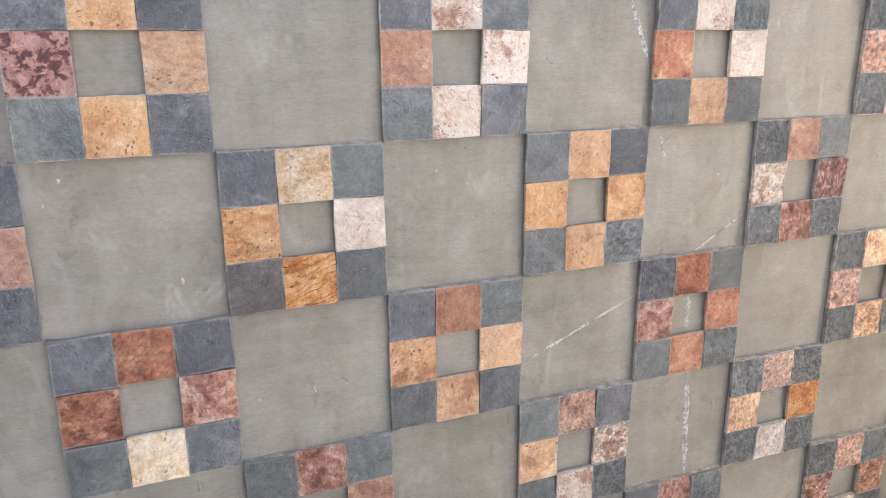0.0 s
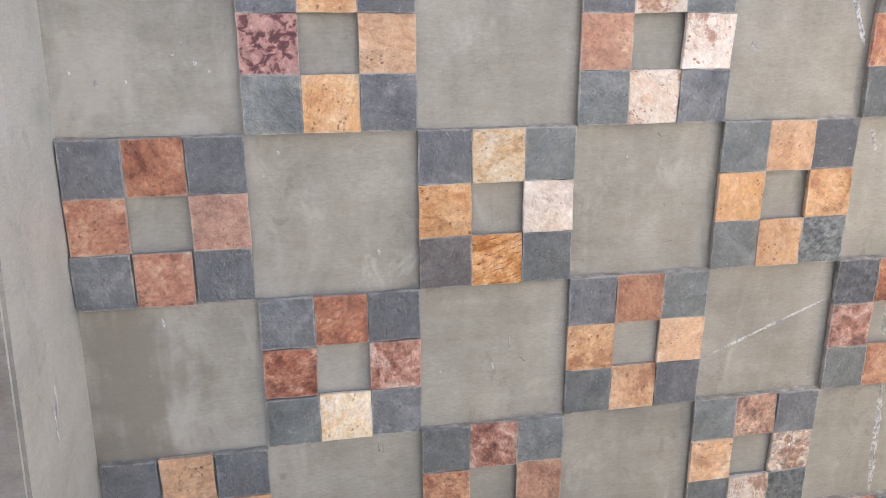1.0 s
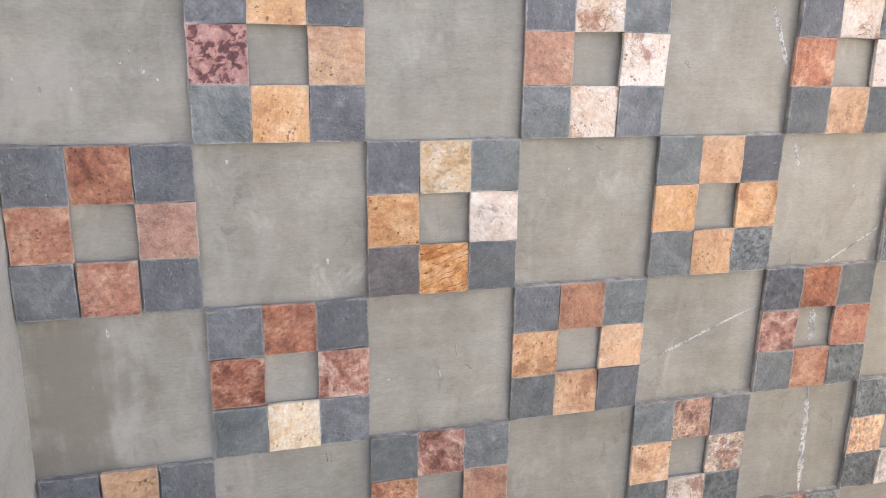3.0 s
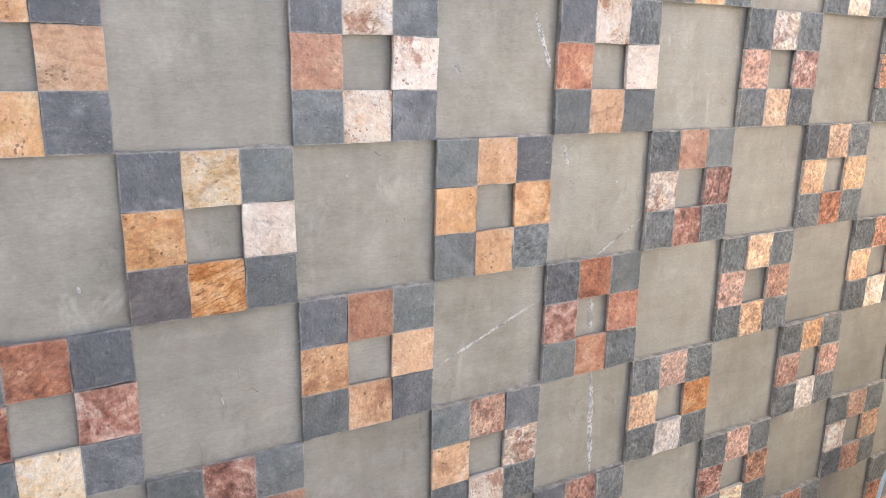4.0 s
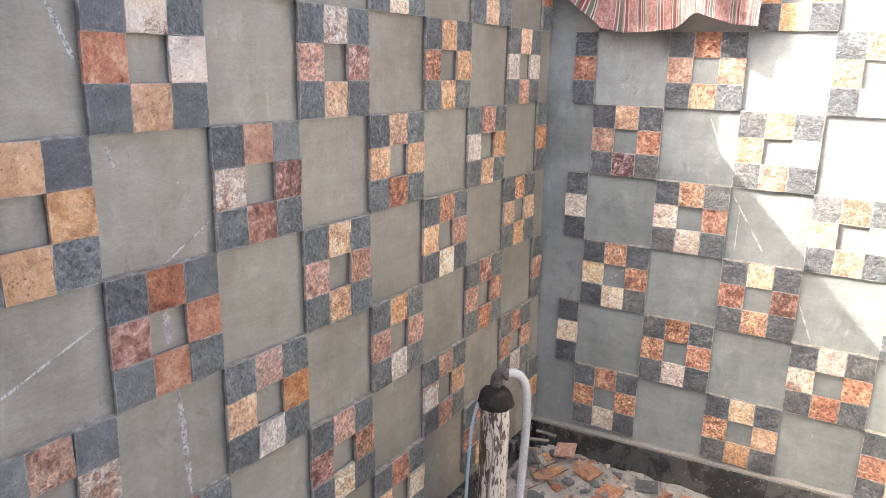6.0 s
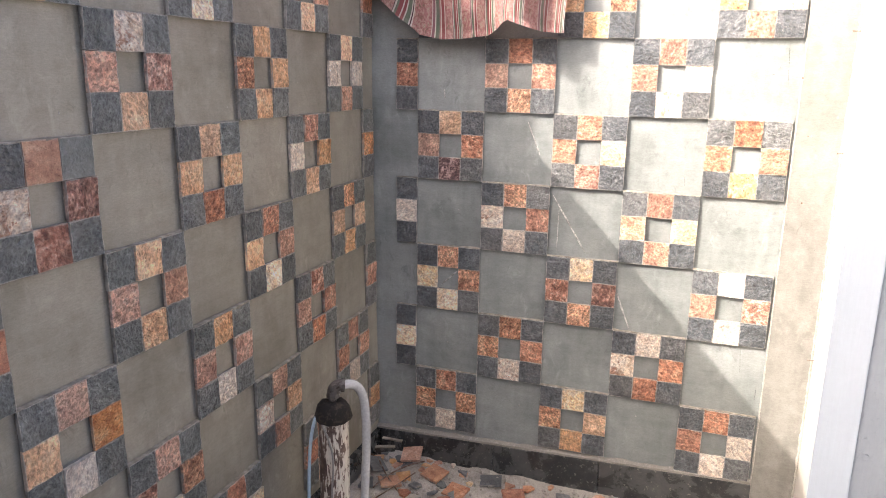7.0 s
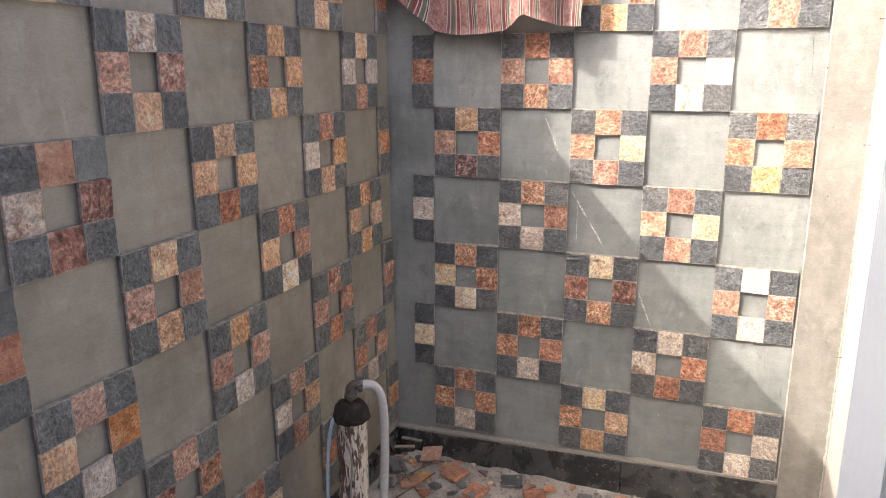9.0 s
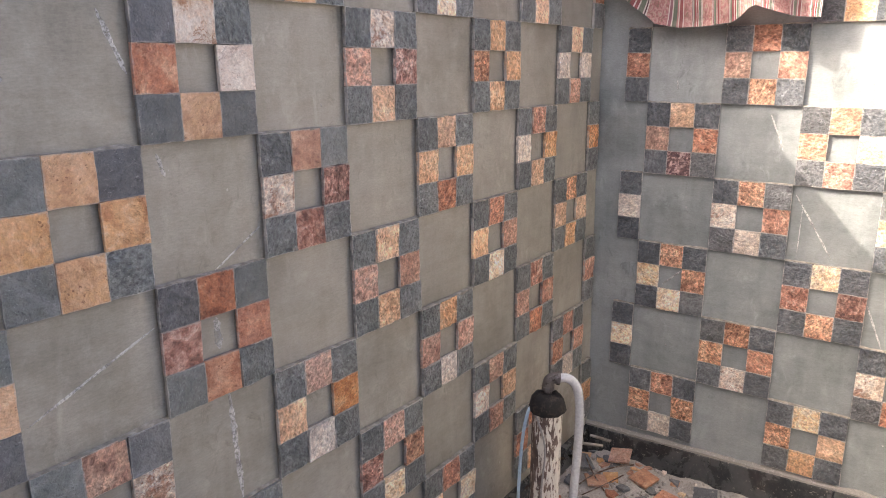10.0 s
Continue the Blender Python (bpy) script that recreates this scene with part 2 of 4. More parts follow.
def cement(name, dark, mid, light, rough=0.42, specks=0.8, scale=1.0, damp=()):
    """Smooth trowelled cement render with damp clouds, trowel streaks and dried paint drops."""
    n = Nodes(name)
    where = n.place()
    wide = n.noise(where, 2.3 * scale, 5, 0.6, 0.6)
    small = n.noise(where, 11 * scale, 6, 0.6, 0.3)
    drag = n.noise(n.stretch(where, (3, 3, 26)), 2.0, 5, 0.6, 0.2)
    rain = n.noise(n.stretch(where, (17, 17, 1.6)), 1.6, 5, 0.6, 0.3)
    fac = n.math("ADD", n.math("MULTIPLY", wide, 0.55), n.math("MULTIPLY", small, 0.28))
    fac = n.math("ADD", fac, n.math("MULTIPLY", drag, 0.12))
    fac = n.math("ADD", fac, n.math("MULTIPLY", rain, 0.14))
    colour = n.ramp(fac, [(0.43, dark), (0.54, mid), (0.66, light)])
    fine = n.noise(where, 260, 3, 0.7)
    colour = n.mix(0.4, colour, n.ramp(fine, [(0.3, (0.78, 0.78, 0.77)), (0.7, (1.14, 1.14, 1.13))]), "MULTIPLY")
    trowel = n.noise(n.stretch(where, (1, 1, 3.6), (0, 0.06, 0)), 75, 5, 0.7, 0.3)
    colour = n.mix(0.55, colour, n.ramp(trowel, [(0.32, (0.8, 0.79, 0.77)), (0.5, (1.0, 1.0, 1.0)), (0.68, (1.17, 1.17, 1.16))]), "MULTIPLY")
    cells = n.add("TexVoronoi", Vector=n.stretch(where, (1, 1, 0.75)), Scale=21.0)
    chance = n.add("SeparateXYZ", Vector=cells.outputs["Color"])
    size = n.grey(chance.outputs[0], 0.86, 1.0, 0.0, 0.1)
    drop = n.math("LESS_THAN", cells.outputs["Distance"], size)
    colour = n.mix(n.math("MULTIPLY", drop, specks * 0.6), colour, c3(0.56, 0.54, 0.5))
    hole = n.math("LESS_THAN", n.add("TexVoronoi", Vector=where, Scale=34.0).outputs["Distance"], n.grey(n.noise(where, 5, 2), 0.6, 0.75, 0.0, 0.07))
    colour = n.mix(n.math("MULTIPLY", hole, 0.5), colour, c3(*[v * 0.4 for v in dark]))
    smudge = n.math("MULTIPLY", n.grey(n.noise(n.stretch(where, (1, 1, 0.7)), 26, 6, 0.7, 0.9), 0.56, 0.66), n.grey(n.noise(where, 3.5, 3), 0.48, 0.6))
    colour = n.mix(n.math("MULTIPLY", smudge, 0.4), colour, c3(*[v * 0.55 for v in dark]))
    bloom = n.math("MULTIPLY", n.grey(n.noise(n.stretch(where, (1, 1, 0.6), (0, 0, 0), (7, 1, 3)), 18, 6, 0.7, 0.7), 0.54, 0.68), n.grey(n.noise(n.stretch(where, (1, 1, 1), (0, 0, 0), (2, 8, 5)), 3.0, 3), 0.46, 0.6))
    colour = n.mix(n.math("MULTIPLY", bloom, 0.45), colour, c3(*[min(0.6, v * 1.35) for v in light]))
    for spot_x, spot_z in damp:
        gap = n.add("VectorMath", op="DISTANCE")
        n.put(gap.inputs[0], n.stretch(where, (1, 0, 0.45))), n.put(gap.inputs[1], (spot_x, 0, spot_z * 0.45))
        edge = n.math("ADD", gap.outputs["Value"], n.math("MULTIPLY", n.math("SUBTRACT", small, 0.5), 0.22))
        edge = n.math("ADD", edge, n.math("MULTIPLY", n.math("SUBTRACT", rain, 0.5), 0.2))
        haze = n.noise(n.stretch(where, (1, 1, 0.55)), 9, 6, 0.6, 0.8)
        near = n.grey(gap.outputs["Value"], 0.22, 0.42, 0.55, 0.0)
        colour = n.mix(n.math("MULTIPLY", n.grey(haze, 0.48, 0.6), near), colour, c3(0.42, 0.4, 0.355))
        colour = n.mix(n.grey(edge, 0.06, 0.125, 0.7, 0.0), colour, c3(0.2, 0.18, 0.145))
    bump = n.math("ADD", n.math("MULTIPLY", small, 0.5), n.math("ADD", n.math("MULTIPLY", trowel, 0.25), n.math("MULTIPLY", drag, 0.4)))
    return n.done(colour, n.grey(fac, 0.35, 0.75, rough - 0.07, rough + 0.14), bump, 0.35, 0.003, gloss=0.35)


# end wall's render, with the cool skylight on its shaded part put into the tint
CEMENT_SKY_TINT = cement("sky_tinted_cement_render", (0.179, 0.197, 0.192), (0.246, 0.267, 0.26), (0.312, 0.334, 0.326), 0.6)
CEMENT_DAMP = cement("damp_cement_render", (0.207, 0.196, 0.163), (0.278, 0.264, 0.222), (0.348, 0.333, 0.285), 0.36, damp=((0.07, 1.22), (3.42, 0.16)))
CEMENT_PALE = cement("pale_cement_trim", (0.185, 0.18, 0.162), (0.23, 0.224, 0.204), (0.278, 0.272, 0.248), 0.6, 0.2, 2.0)
CEMENT_PIER = cement("brown_grey_cement_pier", (0.168, 0.152, 0.13), (0.238, 0.219, 0.19), (0.305, 0.284, 0.25), 0.5, 0.4, 1.3)
# pier's smooth side coat, made paler to stand in for bounced light
CEMENT_LIT_SIDE = cement("smooth_grey_cement_lit_side", (0.36, 0.36, 0.318), (0.44, 0.44, 0.392), (0.5, 0.5, 0.45), 0.45, 0.3, 1.6)
BEAD = cement("pale_mortar_bead", (0.3, 0.285, 0.25), (0.4, 0.38, 0.34), (0.5, 0.48, 0.43), 0.8, 0.0, 9.0)
MORTAR = cement("mortar", (0.2, 0.182, 0.15), (0.29, 0.266, 0.222), (0.45, 0.42, 0.365), 0.8, 0.0, 9.0)


def painted(name, low, high, relief):
    """Hand-brushed wall paint or putty: brush marks, pimples and a few larger lumps."""
    n = Nodes(name)
    where = n.place()
    wide = n.noise(where, 2.0, 5, 0.6)
    brush = n.noise(n.stretch(where, (130, 130, 8)), 1.5, 5, 0.65)
    cross = n.noise(n.stretch(where, (5, 5, 40), (0, 0.2, 0)), 1.2, 4, 0.6)
    blobs = n.noise(where, 80, 5, 0.6)
    pimples = n.grey(n.noise(where, 230, 3, 0.6, 0.2), 0.56, 0.74)
    lumps = n.grey(n.add("TexVoronoi", Vector=where, Scale=110.0).outputs["Distance"], 0.0, 0.3, 1.0, 0.0)
    rare = n.grey(n.noise(where, 22, 2), 0.52, 0.62)
    colour = n.ramp(n.math("ADD", n.math("MULTIPLY", wide, 0.6), n.math("ADD", n.math("MULTIPLY", brush, 0.25), n.math("MULTIPLY", blobs, 0.15))), [(0.38, low), (0.62, high)])
    bump = n.math("ADD", n.math("MULTIPLY", blobs, 0.45), n.math("ADD", n.math("MULTIPLY", brush, 0.3), n.math("MULTIPLY", cross, 0.2)))
    bump = n.math("ADD", bump, n.math("ADD", n.math("MULTIPLY", pimples, 0.22 * relief), n.math("MULTIPLY", n.math("MULTIPLY", lumps, rare), 0.35 * relief)))
    return n.done(colour, 0.62, bump, 0.58, 0.0024)


WHITE = painted("white_wall_paint", (0.455, 0.515, 0.555), (0.52, 0.58, 0.62), 0.25)
CREAM = painted("cream_wall_paint", (0.58, 0.56, 0.5), (0.66, 0.64, 0.58), 0.5)
PRIMER = painted("grey_wall_putty", (0.27, 0.302, 0.322), (0.315, 0.347, 0.367), 2.4)


def granite():
    n = Nodes("black_granite")
    where = n.place()
    dust = n.noise(where, 9, 7, 0.65, 0.4)
    spark = n.noise(where, 170, 3, 0.7)
    colour = n.mix(n.grey(spark, 0.6, 0.72, 0, 0.35), c3(0.022, 0.024, 0.026), c3(0.2, 0.2, 0.2))
    colour = n.mix(n.grey(dust, 0.4, 0.7, 0.06, 0.4), colour, c3(0.22, 0.225, 0.215))
    crumbs = n.noise(where, 75, 3, 0.6)
    colour = n.mix(n.grey(crumbs, 0.64, 0.69, 0, 0.6), colour, c3(0.36, 0.34, 0.3))
    return n.done(colour, n.grey(dust, 0.4, 0.7, 0.16, 0.5), spark, 0.05, 0.001)


def dusty_floor():
    n = Nodes("dusty_floor")
    where = n.place()
    wide = n.noise(where, 5, 6, 0.65, 0.6)
    grit = n.noise(where, 120, 5, 0.75)
    colour = n.ramp(wide, [(0.3, (0.3, 0.28, 0.25)), (0.5, (0.46, 0.435, 0.39)), (0.7, (0.58, 0.555, 0.51))])
    colour = n.mix(0.8, colour, n.ramp(grit, [(0.3, (0.55, 0.53, 0.5)), (0.7, (1.2, 1.2, 1.18))]), "MULTIPLY")
    return n.done(colour, 0.85, n.math("ADD", wide, n.math("MULTIPLY", grit, 0.5)), 0.8, 0.006)


def plain(name, colour, rough, metal=0.0, spot=None, scale=30.0, low=0.5, high=0.62, long=1.0, depth=0.002):
    n = Nodes(name)
    where = n.stretch(n.place(), (1, 1, long))
    wear = n.noise(where, scale, 7, 0.65, 0.6)
    tone = n.mix(0.6, c3(*colour), n.ramp(n.noise(where, scale * 4, 4), [(0.3, (0.72, 0.72, 0.72)), (0.7, (1.18, 1.18, 1.18))]), "MULTIPLY")
    if spot:
        tone = n.mix(n.grey(wear, low, high), tone, c3(*spot))
    return n.done(tone, rough, wear, 0.5, depth, metal)


GRANITE, FLOOR = granite(), dusty_floor()


def powder(name, colour, scale, low, high, most):
    """A thin, broken film of chalk, lime or grime that lets the wall show through."""
    n = Nodes(name)
    where = n.place()
    film = n.math("MULTIPLY", n.grey(n.noise(where, scale, 5, 0.7), low, high), n.grey(n.noise(where, scale * 0.13, 3), 0.36, 0.56, 0.45, 1.0))
    n.put(n.shader.inputs["Alpha"], n.math("MULTIPLY", film, most))
    return n.done(c3(*colour), 0.9)


CHALK = powder("chalk", (0.62, 0.61, 0.58), 190, 0.3, 0.51, 0.85)


def casing_paint():
    """Cream paint flaking to rust in upright strips; extra rust on one side doubles as shade."""
    n = Nodes("flaking_cream_paint")
    where = n.place()
    strips = n.noise(n.stretch(where, (1, 1, 0.22)), 60, 7, 0.65, 0.8)
    broad = n.noise(where, 18, 5, 0.6, 0.5)
    side = n.add("VectorMath", op="DOT_PRODUCT")
    n.put(side.inputs[0], where), n.put(side.inputs[1], (0.47, -0.88, 0))
    bare = n.math("ADD", n.math("MULTIPLY", side.outputs["Value"], 0.9), n.math("ADD", n.math("MULTIPLY", strips, 0.95), n.math("MULTIPLY", broad, 0.35)))
    rust = n.ramp(broad, [(0.35, (0.07, 0.045, 0.035)), (0.55, (0.16, 0.11, 0.085)), (0.7, (0.26, 0.2, 0.16))])
    cream = n.ramp(strips, [(0.3, (0.42, 0.38, 0.31)), (0.55, (0.63, 0.59, 0.51)), (0.7, (0.72, 0.68, 0.6))])
    colour = n.mix(n.grey(bare, 0.635, 0.655), rust, cream)
    return n.done(colour, 0.55, n.math("ADD", bare, strips), 0.5, 0.002)


LIME = powder("lime_streak", (0.62, 0.61, 0.58), 120, 0.32, 0.56, 0.85)
ADHESIVE = plain("tile_adhesive", (0.27, 0.255, 0.225), 0.9, spot=(0.38, 0.36, 0.32), scale=70, low=0.55, high=0.65)
SCRATCH = powder("dark_scratch", (0.1, 0.092, 0.08), 260, 0.38, 0.6, 0.75)
CASING = casing_paint()
RUST = plain("rusty_steel", (0.14, 0.085, 0.055), 0.7, 0.2, spot=(0.3, 0.26, 0.22), scale=40)
TAR = plain("blackened_binding", (0.013, 0.011, 0.009), 0.85, spot=(0.045, 0.034, 0.025), scale=55, depth=0.004)
STEEL = plain("grey_galvanised_steel", (0.15, 0.135, 0.125), 0.5, 0.5, spot=(0.05, 0.038, 0.03), scale=45)
HOSE = plain("milky_plastic_hose", (0.52, 0.53, 0.53), 0.16)
BLUE = plain("pale_blue_plastic_tube", (0.4, 0.53, 0.62), 0.35)
WIRE = plain("grey_cable", (0.3, 0.28, 0.26), 0.5)
PLUG = plain("green_plastic", (0.02, 0.3, 0.2), 0.4)
DIRT = plain("cement_crumbs", (0.42, 0.395, 0.35), 0.9, spot=(0.25, 0.22, 0.19), scale=60)


def striped_cloth():
    """Faded cotton print: bands of fine stripes between bands of blurred flowers."""
    n = Nodes("striped_cotton")
    where = n.place()
    uv = n.add("SeparateXYZ", Vector=n.add("TexCoord").outputs["UV"])
    along = n.math("ADD", uv.outputs[0], n.math("MULTIPLY", n.noise(where, 4, 2), 0.012))
    red, pink, rose = (0.3, 0.1, 0.1), (0.48, 0.26, 0.25), (0.4, 0.17, 0.18)
    green, white, dark, mauve = (0.18, 0.21, 0.16), (0.66, 0.61, 0.55), (0.11, 0.07, 0.075), (0.29, 0.15, 0.17)
    order = [red, white, red, white, green, white, dark, white, rose, pink, rose, white, mauve, white, green, pink, white, red, white, rose, pink, dark, white, green]
    steps = [0, .05, .065, .1, .115, .17, .185, .2, .22, .3, .47, .52, .535, .57, .585, .64, .66, .675, .73, .745, .79, .93, .945, .965]
    turns = n.math("MULTIPLY", along, 6.2)
    band = n.math("FRACT", turns)
    colour = n.ramp(band, list(zip(steps, order)), True)
    # flowers fill the broad pink bands
    inside = n.math("MULTIPLY", n.math("GREATER_THAN", band, 0.22), n.math("LESS_THAN", band, 0.52))
    inside = n.math("MAXIMUM", inside, n.math("MULTIPLY", n.math("GREATER_THAN", band, 0.745), n.math("LESS_THAN", band, 0.93)))
    petals = n.noise(where, 34, 5, 0.65, 2.4)
    blossom = n.ramp(petals, [(0.36, (0.22, 0.2, 0.13)), (0.44, (0.42, 0.19, 0.18)), (0.52, (0.52, 0.3, 0.28)), (0.6, (0.6, 0.48, 0.38)), (0.68, (0.26, 0.26, 0.17))])
    colour = n.mix(n.math("MULTIPLY", inside, 0.8), colour, blossom)
    colour = n.mix(n.grey(n.noise(where, 7, 5, 0.6), 0.45, 0.7, 0.0, 0.3), colour, c3(0.55, 0.42, 0.38))
    weave = n.noise(where, 420, 2)
    colour = n.mix(0.5, colour, n.ramp(weave, [(0.3, (0.75, 0.75, 0.75)), (0.7, (1.15, 1.15, 1.15))]), "MULTIPLY")
    creases = n.noise(n.stretch(where, (1, 1, 0.6), (0.5, 0, 0)), 13, 5, 0.6, 1.0)
    return n.done(colour, 0.9, n.math("ADD", n.math("MULTIPLY", weave, 0.05), creases), 0.8, 0.016, gloss=0.2)


CLOTH = striped_cloth()

# ---- building helpers ----


def mesh_of(bm, name, material, smooth=False):
    bmesh.ops.recalc_face_normals(bm, faces=bm.faces[:])
    data = bpy.data.meshes.new(name)
    bm.to_mesh(data)
    bm.free()
    data.materials.append(material)
    if smooth:
        data.shade_smooth()
    return data


def part(name, bm, material, parent, label="", smooth=False):
    ob = new(name, mesh_of(bm, name, material, smooth))
    ob.parent = parent
    return tagged(ob, label)


def thing(name, label, category, group="", kind="", at=(0, 0, 0)):
    ob = new(name)
    ob.location = at
    ob.empty_display_size = 0.05
    return tagged(ob, label, category, group, kind)


def box(bm, a, b, bevel=0.0):
    """A box between two corners, added to bm."""
    size = [abs(q - p) for p, q in zip(a, b)]
    mid = [(p + q) / 2 for p, q in zip(a, b)]
    made = bmesh.ops.create_cube(bm, size=1, matrix=Matrix.LocRotScale(mid, None, size))
    if bevel:
        edges = {e for v in made["verts"] for e in v.link_edges}
        bmesh.ops.bevel(bm, geom=list(edges), offset=bevel, segments=2, affect="EDGES")


def prism(bm, outline, low, high):
    """An upright prism over an outline of (x, y)."""
    rings = [[bm.verts.new((x, y, z)) for x, y in outline] for z in (low, high)]
    bm.faces.new(rings[0]), bm.faces.new(rings[1])
    for k in range(len(outline)):
        j = (k + 1) % len(outline)
        bm.faces.new((rings[0][k], rings[0][j], rings[1][j], rings[1][k]))


def lathe(bm, profile, middle=(0, 0), sides=24, wobble=0.0):
    """A turned body from (radius, height) pairs, closed at both ends."""
    rings = []
    for radius, z in profile:
        rings.append([bm.verts.new((middle[0] + math.cos(a) * (radius + random.uniform(-wobble, wobble)), middle[1] + math.sin(a) * (radius + random.uniform(-wobble, wobble)), z + random.uniform(-wobble, wobble)))
                      for a in (math.tau * k / sides for k in range(sides))])
    for low, high in zip(rings, rings[1:]):
        for k in range(sides):
            j = (k + 1) % sides
            bm.faces.new((low[k], low[j], high[j], high[k]))
    bm.faces.new(rings[0]), bm.faces.new(rings[-1])


def tube(bm, points, radius, sides=12, steps=8):
    """A round tube along a smooth line through the points."""
    pts = [Vector(p) for p in points]
    line = []
    for k in range(len(pts) - 1):
        p0, p1, p2, p3 = pts[max(k - 1, 0)], pts[k], pts[k + 1], pts[min(k + 2, len(pts) - 1)]
        for s in range(steps):
            u = s / steps
            line.append(0.5 * (2 * p1 + (p2 - p0) * u + (2 * p0 - 5 * p1 + 4 * p2 - p3) * u * u + (3 * p1 - p0 - 3 * p2 + p3) * u ** 3))
    line.append(pts[-1])
    rings, side = [], Vector((0.31, 0.9, 0.3))
    for k, p in enumerate(line):
        ahead = (line[min(k + 1, len(line) - 1)] - line[max(k - 1, 0)]).normalized()
        side = (side - ahead * side.dot(ahead)).normalized()
        up = ahead.cross(side)
        rings.append([bm.verts.new(p + radius * (math.cos(a) * side + math.sin(a) * up)) for a in (math.tau * j / sides for j in range(sides))])
    for low, high in zip(rings, rings[1:]):
        for k in range(sides):
            j = (k + 1) % sides
            bm.faces.new((low[k], low[j], high[j], high[k]))
    bm.faces.new(rings[0]), bm.faces.new(rings[-1])


# ---- the yard: walls, pier, floor ----
CELL, TILE, DEPTH = 0.300, 0.100, 0.017
FACE_EAST = 3.708          # front of the stones on the east wall
PLASTER_EAST = FACE_EAST + DEPTH


def bow(x, z):
    """How far the long wall bellies out: it is not quite square to the end wall and swells towards its foot."""
    along, low = max(0.0, (x - 1.5) / 2.1), max(0.0, 1.5 - z) / 0.72
    return -0.019 * along - 0.013 * min(1.6, low) * min(1.0, max(0.0, (x - 1.5) / 1.0))


def row_top(r):
    return 0.18 + CELL * (6 - r)


def east_line(c):
    return -0.229 - 0.2995 * (c - 1)


def wall(name, label, material, boxes):
    bm = bmesh.new()
    for a, b in boxes:
        box(bm, a, b)
    ob = new(name, mesh_of(bm, name, material))
    return tagged(ob, label, "wall", kind="structure")


def bent_box(bm, x0, x1, z0, z1, nx, nz):
    """A slab of the long wall, with its front following the wall's belly."""
    rows = [[[bm.verts.new((x, y if y > 0.1 else y + bow(x, z), z)) for x in (x0 + (x1 - x0) * k / nx for k in range(nx + 1))] for z in (z0 + (z1 - z0) * k / nz for k in range(nz + 1))] for y in (DEPTH, 0.24)]
    for sheet in rows:
        for p, q in zip(sheet, sheet[1:]):
            for k in range(nx):
                bm.faces.new((p[k], p[k + 1], q[k + 1], q[k]))
    front, back = rows
    rim = [(0, k) for k in range(nx)] + [(k, nx) for k in range(nz)] + [(nz, k) for k in range(nx, 0, -1)] + [(k, 0) for k in range(nz, 0, -1)]
    for (a, b), (c, d) in zip(rim, rim[1:] + rim[:1]):
        bm.faces.new((front[a][b], front[c][d], back[c][d], back[a][b]))


bm = bmesh.new()
bent_box(bm, -0.05, 3.95, -0.1, 2.32, 20, 12)
bent_box(bm, 2.97, 3.95, 2.3202, 2.62, 5, 1)
north = tagged(new("wall_north", mesh_of(bm, "wall_north", CEMENT_DAMP, True)), "grey cement-rendered wall chequered with split-stone tile squares", "wall", kind="structure")
north.data.set_sharp_from_angle(angle=radians(30))
east = wall("wall_east", "cement-rendered end wall chequered with split-stone tile squares", CEMENT_SKY_TINT, [
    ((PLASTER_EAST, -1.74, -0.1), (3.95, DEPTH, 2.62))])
south = wall("wall_south", "cream painted wall of the yard in full sun", CREAM, [((2.5, -2.12, -0.1), (3.95, -1.906, 2.35))])

bm = bmesh.new()
prism(bm, [(-5.0, -0.257), (-0.006, -0.257), (-0.004, -0.2), (-0.004, 0.24), (-5.0, 0.24)], -0.1, 2.4)
for v in bm.verts:
    if v.co.x > -1:
        v.co.x += (v.co.z - 1.75) * 0.022
        v.co.y -= 0.055 * (1.72 - v.co.z) if v.co.y < -0.1 else 0
bmesh.ops.bevel(bm, geom=[e for e in bm.edges if e.verts[0].co.x > -1 and e.verts[1].co.x > -1 and e.verts[0].co.x > -0.1 and e.verts[1].co.x > -0.1 and e.verts[0].co.y < -0.21 and e.verts[1].co.y < -0.21 and abs(e.verts[0].co.z - e.verts[1].co.z) > 1], offset=0.006, segments=2, affect="EDGES")
bmesh.ops.recalc_face_normals(bm, faces=bm.faces[:])
# the side face gets the coat with bounced light put into its colour
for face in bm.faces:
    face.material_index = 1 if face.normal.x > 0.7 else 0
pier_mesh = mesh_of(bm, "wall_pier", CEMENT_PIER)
pier_mesh.materials.append(CEMENT_LIT_SIDE)
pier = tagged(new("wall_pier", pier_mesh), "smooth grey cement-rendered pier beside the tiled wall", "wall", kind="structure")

# out of view, added to hold western light off the near stones
west = wall("wall_west", "unseen plain wall added to dim the near end of the long wall", CEMENT_PIER, [((-1.15, -6.0, -0.2), (-0.95, -0.2, 3.0))])

# unseen slabs, added so that their shadow covers the white jamb
sun_blocker = wall("wall_tower", "unseen rendered slab added to keep the sun off the jamb", CEMENT_SKY_TINT, [((-4.0, 2.1, -0.2), (-1.25, 2.25, 7.4)), ((-4.0, 2.251, -0.2), (-3.5, 3.4, 7.4))])

# raised plaster strip between the tiled east wall and the south wall
bm = bmesh.new()
box(bm, (PLASTER_EAST - 0.011, -1.907, -0.02), (3.949, -1.7385, 2.619), 0.002)
strip = tagged(new("trim_strip", mesh_of(bm, "trim_strip", CEMENT_PALE)), "raised pale cement strip at the end of the tiled wall", "trim", kind="structure")

